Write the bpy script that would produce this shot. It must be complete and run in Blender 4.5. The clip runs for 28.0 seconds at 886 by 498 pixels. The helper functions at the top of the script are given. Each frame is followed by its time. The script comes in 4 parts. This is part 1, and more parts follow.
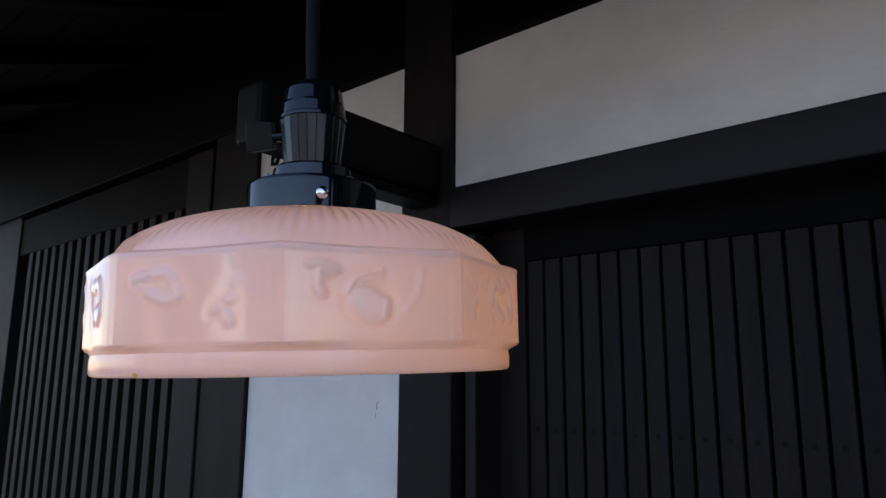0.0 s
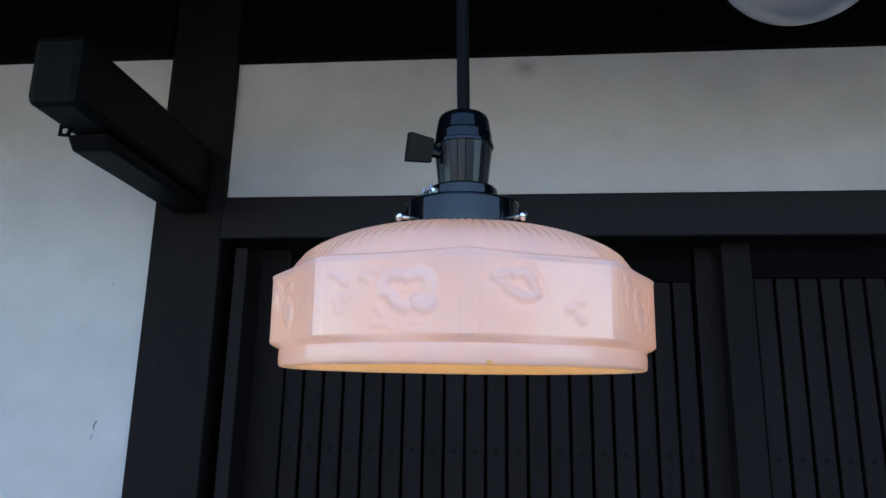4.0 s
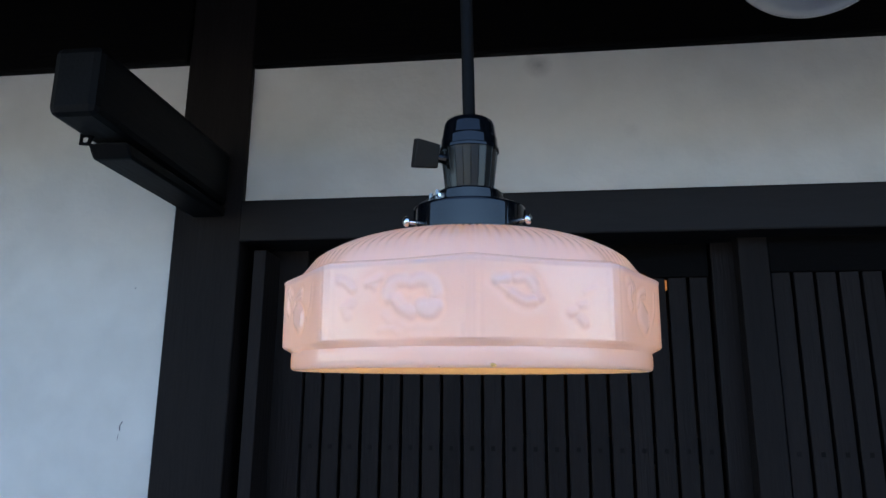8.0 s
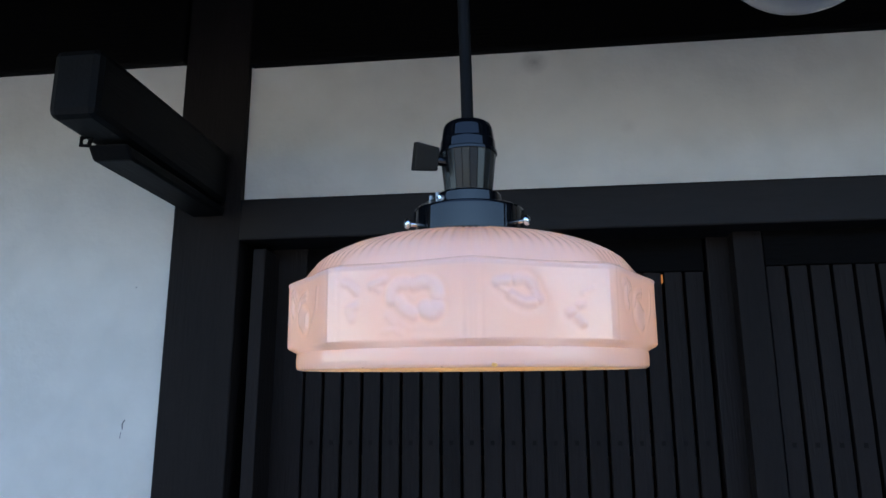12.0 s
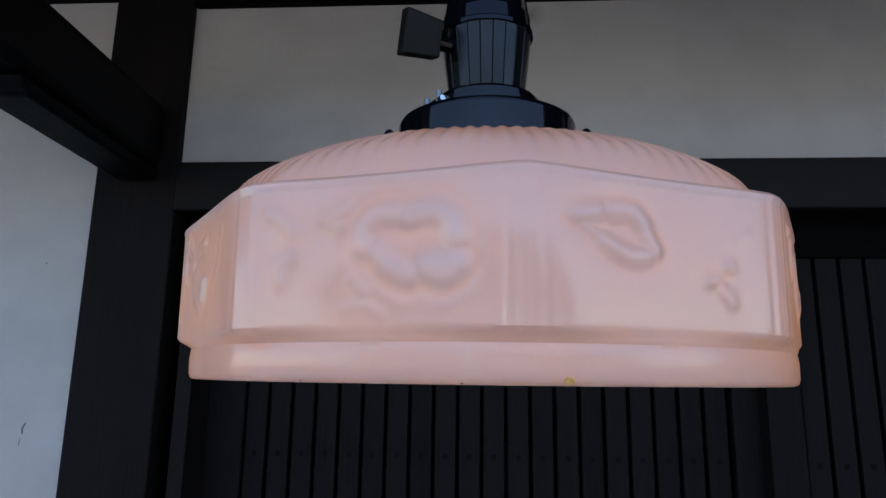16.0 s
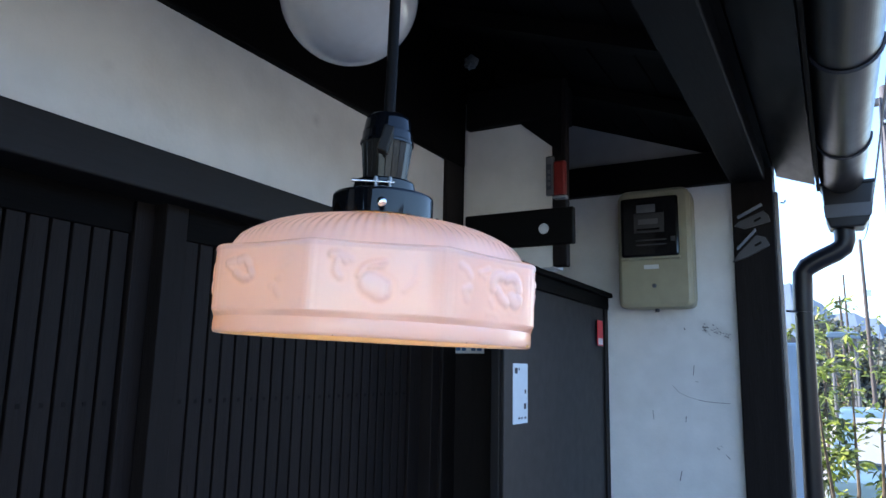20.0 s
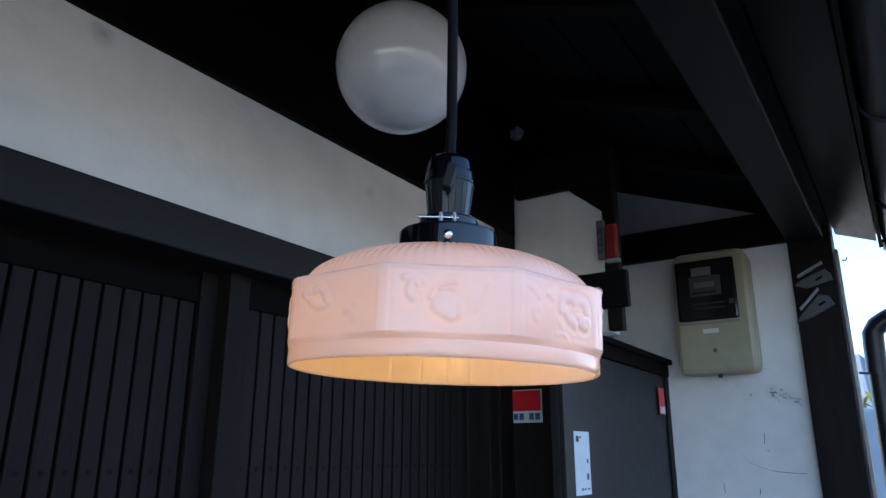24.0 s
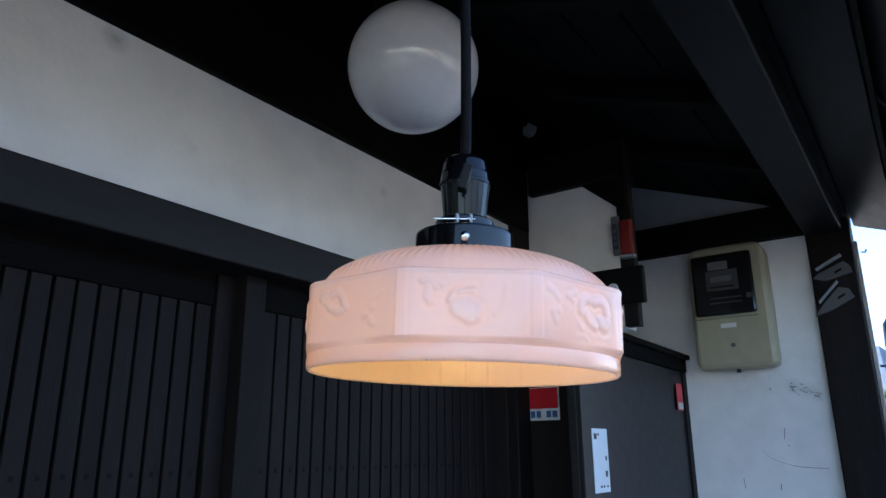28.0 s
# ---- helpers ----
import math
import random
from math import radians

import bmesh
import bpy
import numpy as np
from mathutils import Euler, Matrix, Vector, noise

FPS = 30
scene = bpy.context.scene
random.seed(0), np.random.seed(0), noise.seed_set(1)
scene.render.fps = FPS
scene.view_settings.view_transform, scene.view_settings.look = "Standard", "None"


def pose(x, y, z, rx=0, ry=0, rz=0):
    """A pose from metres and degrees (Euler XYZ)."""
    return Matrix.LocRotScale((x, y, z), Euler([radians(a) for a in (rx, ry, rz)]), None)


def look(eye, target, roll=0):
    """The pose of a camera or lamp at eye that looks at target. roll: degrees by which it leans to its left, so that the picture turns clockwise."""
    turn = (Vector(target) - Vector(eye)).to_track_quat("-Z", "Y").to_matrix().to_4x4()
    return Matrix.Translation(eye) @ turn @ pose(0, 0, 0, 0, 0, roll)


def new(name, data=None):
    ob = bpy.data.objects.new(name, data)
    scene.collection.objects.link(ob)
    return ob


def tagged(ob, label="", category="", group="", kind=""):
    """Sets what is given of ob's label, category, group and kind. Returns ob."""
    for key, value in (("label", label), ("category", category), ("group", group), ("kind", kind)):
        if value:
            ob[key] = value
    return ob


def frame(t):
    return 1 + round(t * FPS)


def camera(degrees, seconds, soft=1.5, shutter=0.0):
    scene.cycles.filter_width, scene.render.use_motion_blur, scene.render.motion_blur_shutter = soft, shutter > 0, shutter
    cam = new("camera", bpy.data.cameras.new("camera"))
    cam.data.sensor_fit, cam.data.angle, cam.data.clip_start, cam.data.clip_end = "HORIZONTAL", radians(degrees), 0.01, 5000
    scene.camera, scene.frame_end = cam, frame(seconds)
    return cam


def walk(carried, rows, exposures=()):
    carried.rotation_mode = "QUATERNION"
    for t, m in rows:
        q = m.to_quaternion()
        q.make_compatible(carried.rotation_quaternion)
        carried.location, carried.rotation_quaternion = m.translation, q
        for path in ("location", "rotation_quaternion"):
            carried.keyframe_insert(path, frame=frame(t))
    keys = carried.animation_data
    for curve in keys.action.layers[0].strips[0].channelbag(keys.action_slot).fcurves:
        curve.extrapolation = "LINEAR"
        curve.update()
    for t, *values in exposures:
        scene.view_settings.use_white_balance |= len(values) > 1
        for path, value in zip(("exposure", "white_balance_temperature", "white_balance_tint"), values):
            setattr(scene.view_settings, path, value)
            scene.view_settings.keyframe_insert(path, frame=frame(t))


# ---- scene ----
import functools

cam = camera(64.99, 28.0)
ROWS = [
    (0.0, 0.0444, 0.1268, 1.5428, 40.72, 10.52, -0.39),
    (0.3, 0.0307, 0.0552, 1.5162, 33.57, 13.54, 0.65),
    (0.5, -0.0062, -0.0025, 1.5060, 27.08, 14.61, 1.42),
    (1.0, -0.0832, -0.0297, 1.5046, 18.23, 14.51, 1.87),
    (1.5, -0.1864, -0.0479, 1.5104, 8.54, 14.58, 1.82),
    (2.0, -0.2041, -0.0611, 1.5086, 6.83, 13.39, 1.52),
    (2.5, -0.2134, -0.0517, 1.5131, 6.07, 12.89, 1.48),
    (3.0, -0.2216, -0.0504, 1.5162, 5.26, 13.41, 0.26),
    (3.5, -0.2239, -0.0463, 1.5189, 4.92, 13.43, -0.48),
    (4.0, -0.2272, -0.0494, 1.5199, 5.19, 13.42, -0.99),
    (4.5, -0.2226, -0.0508, 1.5211, 5.87, 13.14, -1.37),
    (6.5, -0.2165, -0.0538, 1.5223, 7.06, 12.96, -1.05),
    (7.0, -0.2143, -0.0526, 1.5219, 7.15, 13.08, -0.87),
    (7.5, -0.2126, -0.0526, 1.5226, 7.45, 13.17, -0.69),
    (8.0, -0.2186, -0.0572, 1.5227, 7.03, 13.09, -0.43),
    (8.5, -0.2133, -0.0590, 1.5228, 7.63, 13.02, -0.36),
    (9.0, -0.2164, -0.0636, 1.5236, 7.58, 13.02, -0.13),
    (9.5, -0.2210, -0.0682, 1.5246, 7.21, 13.07, 0.06),
    (10.0, -0.2143, -0.0677, 1.5238, 7.52, 12.89, 0.02),
    (10.5, -0.2183, -0.0740, 1.5265, 7.25, 12.79, 0.14),
    (11.0, -0.2177, -0.0741, 1.5252, 6.94, 12.87, 0.09),
    (11.5, -0.2118, -0.0738, 1.5247, 7.23, 12.81, 0.12),
    (12.0, -0.2197, -0.0675, 1.5249, 6.88, 12.60, 0.17),
    (12.5, -0.2290, -0.0182, 1.5256, 5.21, 11.88, 0.32),
    (13.0, -0.2211, 0.0662, 1.5340, 4.48, 11.78, 0.32),
    (13.3, -0.2286, 0.0860, 1.5421, 5.43, 11.87, -0.15),
    (13.5, -0.2315, 0.0965, 1.5448, 6.03, 11.62, -0.12),
    (15.5, -0.2387, 0.1081, 1.5425, 5.10, 12.34, -0.15),
    (16.0, -0.2538, 0.0985, 1.5381, 3.60, 12.34, -0.84),
    (16.3, -0.3316, 0.0948, 1.5290, -5.62, 12.70, 0.32),
    (16.5, -0.3961, 0.0891, 1.5250, -14.64, 12.97, 2.04),
    (16.8, -0.4769, 0.0933, 1.5213, -24.13, 12.20, 3.87),
    (17.0, -0.5062, 0.0898, 1.5236, -28.46, 11.72, 3.77),
    (17.3, -0.5705, 0.0862, 1.5160, -36.85, 12.23, 4.09),
    (17.5, -0.5986, 0.0857, 1.5246, -42.54, 11.25, 3.41),
    (18.0, -0.6487, 0.1040, 1.5319, -54.35, 10.30, 3.00),
    (18.5, -0.6554, 0.0956, 1.5258, -59.88, 9.99, 2.69),
    (19.0, -0.6577, 0.0925, 1.5248, -60.70, 10.11, 0.85),
    (19.5, -0.6588, 0.1003, 1.5248, -61.35, 10.01, -0.32),
    (20.0, -0.6481, 0.0916, 1.5280, -60.85, 9.77, -1.17),
    (20.5, -0.6514, 0.0970, 1.5262, -60.31, 9.75, -1.70),
    (21.0, -0.6470, 0.1062, 1.5246, -59.19, 10.18, -1.68),
    (21.5, -0.6418, 0.0973, 1.5247, -57.79, 10.44, -1.69),
    (23.5, -0.6610, 0.1018, 1.4962, -56.70, 16.20, -0.55),
    (24.0, -0.6584, 0.0986, 1.4934, -56.57, 16.33, -0.21),
    (24.5, -0.6589, 0.0976, 1.4957, -56.50, 16.11, 0.02),
    (25.0, -0.6596, 0.1027, 1.4986, -56.44, 15.89, 0.16),
    (25.5, -0.6569, 0.0982, 1.4937, -56.14, 16.15, 0.38),
    (26.0, -0.6601, 0.0998, 1.4962, -56.12, 15.85, 0.37),
    (26.5, -0.6605, 0.1025, 1.4964, -55.77, 15.87, 0.38),
    (27.0, -0.6568, 0.0985, 1.4948, -55.32, 16.02, 0.45),
    (27.5, -0.6612, 0.1022, 1.4978, -55.40, 15.97, 0.45),
    (28.0, -0.6581, 0.1017, 1.4973, -55.26, 16.12, 0.38),
]
BASE = 2.2
EXPOSURES = [(t, BASE + e, k, g) for t, e, k, g in ((0, -0.4, 7200, 22), (0.6, -0.22, 7200, 20), (1.2, 0.1, 7050, 16), (2, 0.02, 6760, 12.5), (8, 0, 6720, 11.5), (9.3, 0.03, 6720, 11.5), (10, 0.13, 6720, 11.5), (11, 0.08, 6720, 11.5), (12, 0.03, 6720, 11.5), (13, 0.02, 6850, 13.5), (13.5, -0.22, 6850, 13.5), (15.5, -0.6, 7000, 17), (16.2, -0.62, 7000, 18), (17, -0.5, 7100, 19), (17.6, -0.18, 6650, 14), (18, 0.08, 6580, 13), (18.3, 0.16, 6550, 13), (19, 0.25, 6500, 13), (20.4, 0.22, 6500, 13), (21.2, 0.08, 6500, 14), (23.5, 0.12, 6550, 13), (28, 0.15, 6550, 13))]
walk(cam, [(t, pose(x, y, z, 90 + pitch, roll, yaw)) for t, x, y, z, yaw, pitch, roll in ROWS], EXPOSURES)

# ---- world, sun, exposure ----
SUN_EL, SUN_AZ = radians(36), radians(-6)      # azimuth from +y towards +x
world = bpy.data.worlds.new("world")
scene.world = world
world.use_nodes = True
wn = world.node_tree
sky = wn.nodes.new("ShaderNodeTexSky")
sky.sky_type = 'NISHITA'
sky.sun_disc = False
sky.sun_elevation, sky.sun_rotation = SUN_EL, SUN_AZ
sky.dust_density, sky.ozone_density = 0.2, 5.5
wn.nodes["Background"].inputs["Strength"].default_value = 0.13
wn.links.new(sky.outputs[0], wn.nodes["Background"].inputs["Color"])
sun = new("sun", bpy.data.lights.new("sun", 'SUN'))
sun.data.energy, sun.data.angle, sun.data.color = 3.5, radians(0.5), (1.0, 0.95, 0.87)
sun_way = Vector((math.sin(SUN_AZ) * math.cos(SUN_EL), math.cos(SUN_AZ) * math.cos(SUN_EL), math.sin(SUN_EL)))
sun.matrix_world = look(sun_way * 20, (0, 0, 0))


# ---- materials ----
def mat(name, color, rough=0.6, var=0.15, scale=8.0, stretch=(1, 1, 1), bump=0.0, bscale=60.0, metal=0.0, spec=0.5, coat=0.0, color2=None, rvar=0.08, island=0.0):
    """A surface with large stains and fine grain in its colour, roughness and relief."""
    m = bpy.data.materials.new(name)
    m.use_nodes = True
    t = m.node_tree
    n, l = t.nodes, t.links
    b = n["Principled BSDF"]
    co = n.new("ShaderNodeTexCoord")
    mp = n.new("ShaderNodeMapping")
    mp.inputs["Scale"].default_value = stretch
    l.new(co.outputs["Object"], mp.inputs["Vector"])
    oi = n.new("ShaderNodeObjectInfo")
    add = n.new("ShaderNodeVectorMath")
    add.operation = 'ADD'
    mul = n.new("ShaderNodeMath")
    mul.operation = 'MULTIPLY'
    mul.inputs[1].default_value = 37.0
    l.new(oi.outputs["Random"], mul.inputs[0])
    l.new(mp.outputs[0], add.inputs[0])
    l.new(mul.outputs[0], add.inputs[1])
    big = n.new("ShaderNodeTexNoise")
    big.inputs["Scale"].default_value, big.inputs["Detail"].default_value = scale * 0.35, 4
    fine = n.new("ShaderNodeTexNoise")
    fine.inputs["Scale"].default_value, fine.inputs["Detail"].default_value = scale * 3, 6
    l.new(add.outputs[0], big.inputs["Vector"])
    l.new(add.outputs[0], fine.inputs["Vector"])
    mix = n.new("ShaderNodeMath")
    mix.operation = 'ADD'
    l.new(big.outputs["Fac"], mix.inputs[0])
    l.new(fine.outputs["Fac"], mix.inputs[1])
    last = mix
    if island:
        last = n.new("ShaderNodeMath")
        last.operation = 'MULTIPLY_ADD'
        l.new(oi.outputs["Random"], last.inputs[0])
        last.inputs[1].default_value = island
        l.new(mix.outputs[0], last.inputs[2])
    ramp = n.new("ShaderNodeValToRGB")
    ramp.color_ramp.elements[0].position, ramp.color_ramp.elements[1].position = 0.7 / 2, 1.3 / 2
    c2 = color2 or [min(1, v * (1 + var)) for v in color]
    ramp.color_ramp.elements[0].color = (*[v * (1 - var) for v in color], 1)
    ramp.color_ramp.elements[1].color = (*c2, 1)
    half = n.new("ShaderNodeMath")
    half.operation = 'MULTIPLY'
    half.inputs[1].default_value = 0.5
    l.new(last.outputs[0], half.inputs[0])
    l.new(half.outputs[0], ramp.inputs["Fac"])
    l.new(ramp.outputs["Color"], b.inputs["Base Color"])
    rr = n.new("ShaderNodeMapRange")
    rr.inputs["To Min"].default_value, rr.inputs["To Max"].default_value = max(0.02, rough - rvar), min(1, rough + rvar)
    l.new(fine.outputs["Fac"], rr.inputs["Value"])
    l.new(rr.outputs[0], b.inputs["Roughness"])
    b.inputs["Metallic"].default_value = metal
    b.inputs["Specular IOR Level"].default_value = spec
    b.inputs["Coat Weight"].default_value = coat
    b.inputs["Coat Roughness"].default_value = 0.08
    if bump:
        bn = n.new("ShaderNodeTexNoise")
        bn.inputs["Scale"].default_value, bn.inputs["Detail"].default_value = bscale, 5
        l.new(add.outputs[0], bn.inputs["Vector"])
        bb = n.new("ShaderNodeBump")
        bb.inputs["Strength"].default_value = bump
        bb.inputs["Distance"].default_value = 0.003
        l.new(bn.outputs["Fac"], bb.inputs["Height"])
        l.new(bb.outputs[0], b.inputs["Normal"])
    return m


def plain(name, color, rough=0.4, metal=0.0, spec=0.5, coat=0.0):
    return mat(name, color, rough, 0.06, 20, metal=metal, spec=spec, coat=coat, rvar=0.03)


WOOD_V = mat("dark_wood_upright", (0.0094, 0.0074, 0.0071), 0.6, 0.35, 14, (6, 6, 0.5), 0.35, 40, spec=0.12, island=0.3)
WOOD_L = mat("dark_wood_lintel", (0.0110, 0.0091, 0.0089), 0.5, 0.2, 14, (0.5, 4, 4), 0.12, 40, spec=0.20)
# Level and cross timber darker than uprights: eave shade is in the colour.
WOOD_X = mat("shaded_wood_level", (0.0019, 0.0016, 0.0016), 0.65, 0.35, 14, (0.5, 6, 6), 0.35, 40, spec=0.06)
WOOD_Y = mat("shaded_wood_cross", (0.0028, 0.0026, 0.0028), 0.6, 0.35, 14, (6, 0.5, 6), 0.2, 40, spec=0.12)
# Ceiling boards carry the shade under the eave in their near-black tone.
CEIL_WOOD = mat("shaded_dark_boards", (0.0034, 0.0032, 0.0036), 0.65, 0.35, 14, (0.5, 6, 6), 0.4, 40, spec=0.10)
EAVE_BOARD = mat("black_varnished_boards", (0.0050, 0.0049, 0.0057), 0.38, 0.4, 7, (0.6, 2, 2), 0.15, 12, spec=0.13, rvar=0.10)
EAVE_BEAM = mat("black_varnished_beam", (0.0045, 0.0044, 0.0050), 0.5, 0.4, 10, (0.5, 5, 5), 0.2, 40, spec=0.14)
BLACK = mat("black_peg", (0.0055, 0.005, 0.005), 0.8, 0.2, 20, spec=0.1)
# Plaster toned grey to stand for shade under the roof slope.
SHADE_PLASTER = mat("shade_grey_plaster", (0.34, 0.34, 0.34), 0.9, 0.1, 5, bump=0.2, spec=0.1)
DULL_SCUFF = mat("dull_grey_scuff", (0.24, 0.24, 0.24), 0.9, 0.3, 60)
FAINT = mat("faint_grey_scuff", (0.36, 0.36, 0.355), 0.9, 0.3, 60)
SCUFF = mat("grey_scuff", (0.13, 0.13, 0.135), 0.9, 0.3, 60)
PLASTER = mat("white_plaster", (0.63, 0.615, 0.565), 0.85, 0.05, 5, bump=0.25, bscale=90, spec=0.2, color2=(0.70, 0.685, 0.635))


def smudged(name, marks, plaster):
    """White plaster with soft dirty patches: (place, reach, depth) each."""
    m = plaster.copy()
    m.name = name
    n, l = m.node_tree.nodes, m.node_tree.links
    co, base = n.new("ShaderNodeTexCoord"), n["Principled BSDF"].inputs["Base Color"]
    ns = n.new("ShaderNodeTexNoise")
    ns.inputs["Scale"].default_value, ns.inputs["Detail"].default_value = 55, 3
    l.new(co.outputs["Object"], ns.inputs["Vector"])
    for at, reach, deep in marks:
        d = n.new("ShaderNodeVectorMath")
        d.operation = 'DISTANCE'
        d.inputs[1].default_value = at
        l.new(co.outputs["Object"], d.inputs[0])
        f = n.new("ShaderNodeMapRange")
        f.inputs["From Min"].default_value, f.inputs["From Max"].default_value = 0.0, reach
        f.inputs["To Min"].default_value, f.inputs["To Max"].default_value = 2 * deep, 0.0
        l.new(d.outputs["Value"], f.inputs["Value"])
        k = n.new("ShaderNodeMath")
        k.operation = 'MULTIPLY'
        l.new(f.outputs[0], k.inputs[0])
        l.new(ns.outputs["Fac"], k.inputs[1])
        x = n.new("ShaderNodeMix")
        x.data_type = 'RGBA'
        x.inputs["B"].default_value = (0.16, 0.15, 0.14, 1)
        l.new(k.outputs[0], x.inputs["Factor"])
        l.new(base.links[0].from_socket, x.inputs["A"])
        l.new(x.outputs["Result"], base)
    return m


# Lighter, cooler plaster copy: sky light on the end wall put into colour.
PLASTER_END = mat("skylit_plaster", (0.67, 0.675, 0.665), 0.85, 0.05, 5, bump=0.25, bscale=90, spec=0.2, color2=(0.74, 0.745, 0.735))
PLASTER_OLD = smudged("white_plaster_with_smudges", (((-0.196, 1.0, 2.078), 0.026, 0.45), ((0.42, 1.0, 2.03), 0.018, 0.22), ((-0.05, 1.0, 1.955), 0.015, 0.12)), PLASTER)
PLASTER_EAST = smudged("white_plaster_with_grime", (((1.79, 0.462, 1.684), 0.028, 0.22), ((1.79, 0.425, 1.668), 0.035, 0.26), ((1.79, 0.396, 1.650), 0.022, 0.28), ((1.79, 0.60, 1.735), 0.12, 0.16), ((1.79, 0.32, 1.42), 0.05, 0.16), ((1.79, 0.30, 1.56), 0.05, 0.12), ((1.79, 0.47, 1.50), 0.06, 0.08)), PLASTER_END)
DARK_SHEET = mat("dark_painted_sheet", (0.0105, 0.0100, 0.0112), 0.5, 0.12, 9, bump=0.1, spec=0.4)
METER_BODY = mat("beige_plastic", (0.32, 0.297, 0.20), 0.5, 0.08, 9, bump=0.03)
SMOKED = plain("smoked_cover", (0.010, 0.010, 0.011), 0.12)
METER_GREY = plain("smoky_grey_dial", (0.035, 0.036, 0.038), 0.5)
METER_PALE = plain("smoky_pale_label", (0.11, 0.115, 0.12), 0.5)
GREY_PLASTIC = plain("grey_plastic", (0.24, 0.25, 0.26), 0.4)
PALE_LABEL = plain("pale_label", (0.62, 0.63, 0.62), 0.5)
STEEL_DULL = plain("dull_galvanised_steel", (0.095, 0.095, 0.10), 0.5)
TRIM_BROWN = mat("weathered_brown_strip", (0.30, 0.27, 0.24), 0.6, 0.2, 12)
RED = mat("red_plastic", (0.55, 0.012, 0.02), 0.35, 0.08, 12)
DULL_RED = mat("dull_red_plastic", (0.17, 0.010, 0.008), 0.4, 0.1, 12)
INK = plain("dark_ink", (0.03, 0.035, 0.05), 0.6)
BLUE_INK = plain("blue_ink", (0.03, 0.10, 0.22), 0.6)
PAPER = mat("pale_paper", (0.62, 0.70, 0.74), 0.7, 0.06, 15)
ZINC = plain("zinc_steel", (0.55, 0.56, 0.57), 0.35, 0.9)
LUG_STEEL = plain("dull_lug_steel", (0.22, 0.22, 0.22), 0.3, 0.9)
CHROME = plain("bright_screw_steel", (0.75, 0.75, 0.74), 0.16, 1.0)
RIBBED_BLACK = mat("clear_coated_ribs", (0.0040, 0.0039, 0.0034), 0.24, 0.2, 30, spec=0.38, rvar=0.03)
BAKELITE = mat("black_bakelite", (0.0032, 0.0038, 0.0052), 0.05, 0.2, 20, spec=0.36, rvar=0.02)
KEY_BLACK = mat("matt_black_knob", (0.0075, 0.0062, 0.005), 0.45, 0.2, 30, spec=0.18)
CORD = mat("black_cord_rubber", (0.0045, 0.0043, 0.0045), 0.6, 0.2, 50, bump=0.2, bscale=300, spec=0.10)
GUTTER = mat("grey_brown_gutter_plastic", (0.0135, 0.0133, 0.0155), 0.32, 0.12, 7, spec=0.28)
CONCRETE = mat("grey_concrete", (0.21, 0.20, 0.185), 0.9, 0.15, 4, bump=0.4)
ASPHALT = mat("asphalt", (0.055, 0.055, 0.056), 0.9, 0.2, 6, bump=0.5)
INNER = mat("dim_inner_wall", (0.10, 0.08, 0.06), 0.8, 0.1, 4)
PALE_SHEET = mat("pale_blue_roof_sheet", (0.10, 0.16, 0.22), 0.5, 0.15, 2)
# Bracket flanges, set darker than the lips of the same brackets.
BRACKET = plain("dark_bracket_steel", (0.055, 0.056, 0.060), 0.5)
TILE = mat("roof_tile_grey", (0.06, 0.062, 0.066), 0.5, 0.2, 5)
BARK = mat("bark", (0.11, 0.08, 0.055), 0.9, 0.3, 20, bump=0.6)
# Blue of the far woods is distance haze put into the colour.
HILL = mat("far_hill_haze_blue", (0.13, 0.175, 0.235), 1.0, 0.2, 0.05)
PALE_BLUE = mat("pale_blue_paint", (0.40, 0.52, 0.62), 0.4, 0.06, 6)
FACADE = mat("weathered_grey_render", (0.36, 0.335, 0.295), 0.85, 0.15, 1.5, bump=0.3)
HOUSE_WALL = mat("far_house_render", (0.55, 0.53, 0.50), 0.8, 0.1, 2)


# ---- mesh helpers ----
def thing(name, at, label, category, group=""):
    e = new(name)
    e.location = at
    e.empty_display_size = 0.05
    return tagged(e, label, category, group)


def world_at(ob):
    v = Vector(ob.location)
    return v + world_at(ob.parent) if ob.parent else v


def part(name, bm, material, parent=None, label="", smooth=False, at=None):
    """Link a bmesh, given in world coordinates, as one mesh object under a thing or a part."""
    base = world_at(parent) if parent else Vector((0, 0, 0))
    own = Vector(at) if at is not None else base
    bmesh.ops.translate(bm, verts=bm.verts, vec=-own)
    me = bpy.data.meshes.new(name)
    bm.to_mesh(me)
    bm.free()
    for mm in (material if isinstance(material, (list, tuple)) else [material]):
        me.materials.append(mm)
    if smooth:
        for p in me.polygons:
            p.use_smooth = True
        me.set_sharp_from_angle(angle=radians(38))
    ob = new(name, me)
    if parent:
        ob.parent = parent
    ob.location = own - base
    return tagged(ob, label) if label else ob


def structure(name, bm, material, label, category, smooth=False, at=(0, 0, 0)):
    return tagged(part(name, bm, material, None, "", smooth, at), label, category, kind="structure")


def box(x0, x1, y0, y1, z0, z1, bevel=0.003, bm=None):
    bm = bm or bmesh.new()
    r = bmesh.ops.create_cube(bm, size=1, matrix=Matrix.LocRotScale(((x0 + x1) / 2, (y0 + y1) / 2, (z0 + z1) / 2), None, (x1 - x0, y1 - y0, z1 - z0)))
    if bevel:
        es = list({e for v in r["verts"] for e in v.link_edges})
        bmesh.ops.bevel(bm, geom=es, offset=bevel, segments=2, affect='EDGES', profile=0.5)
    return bm


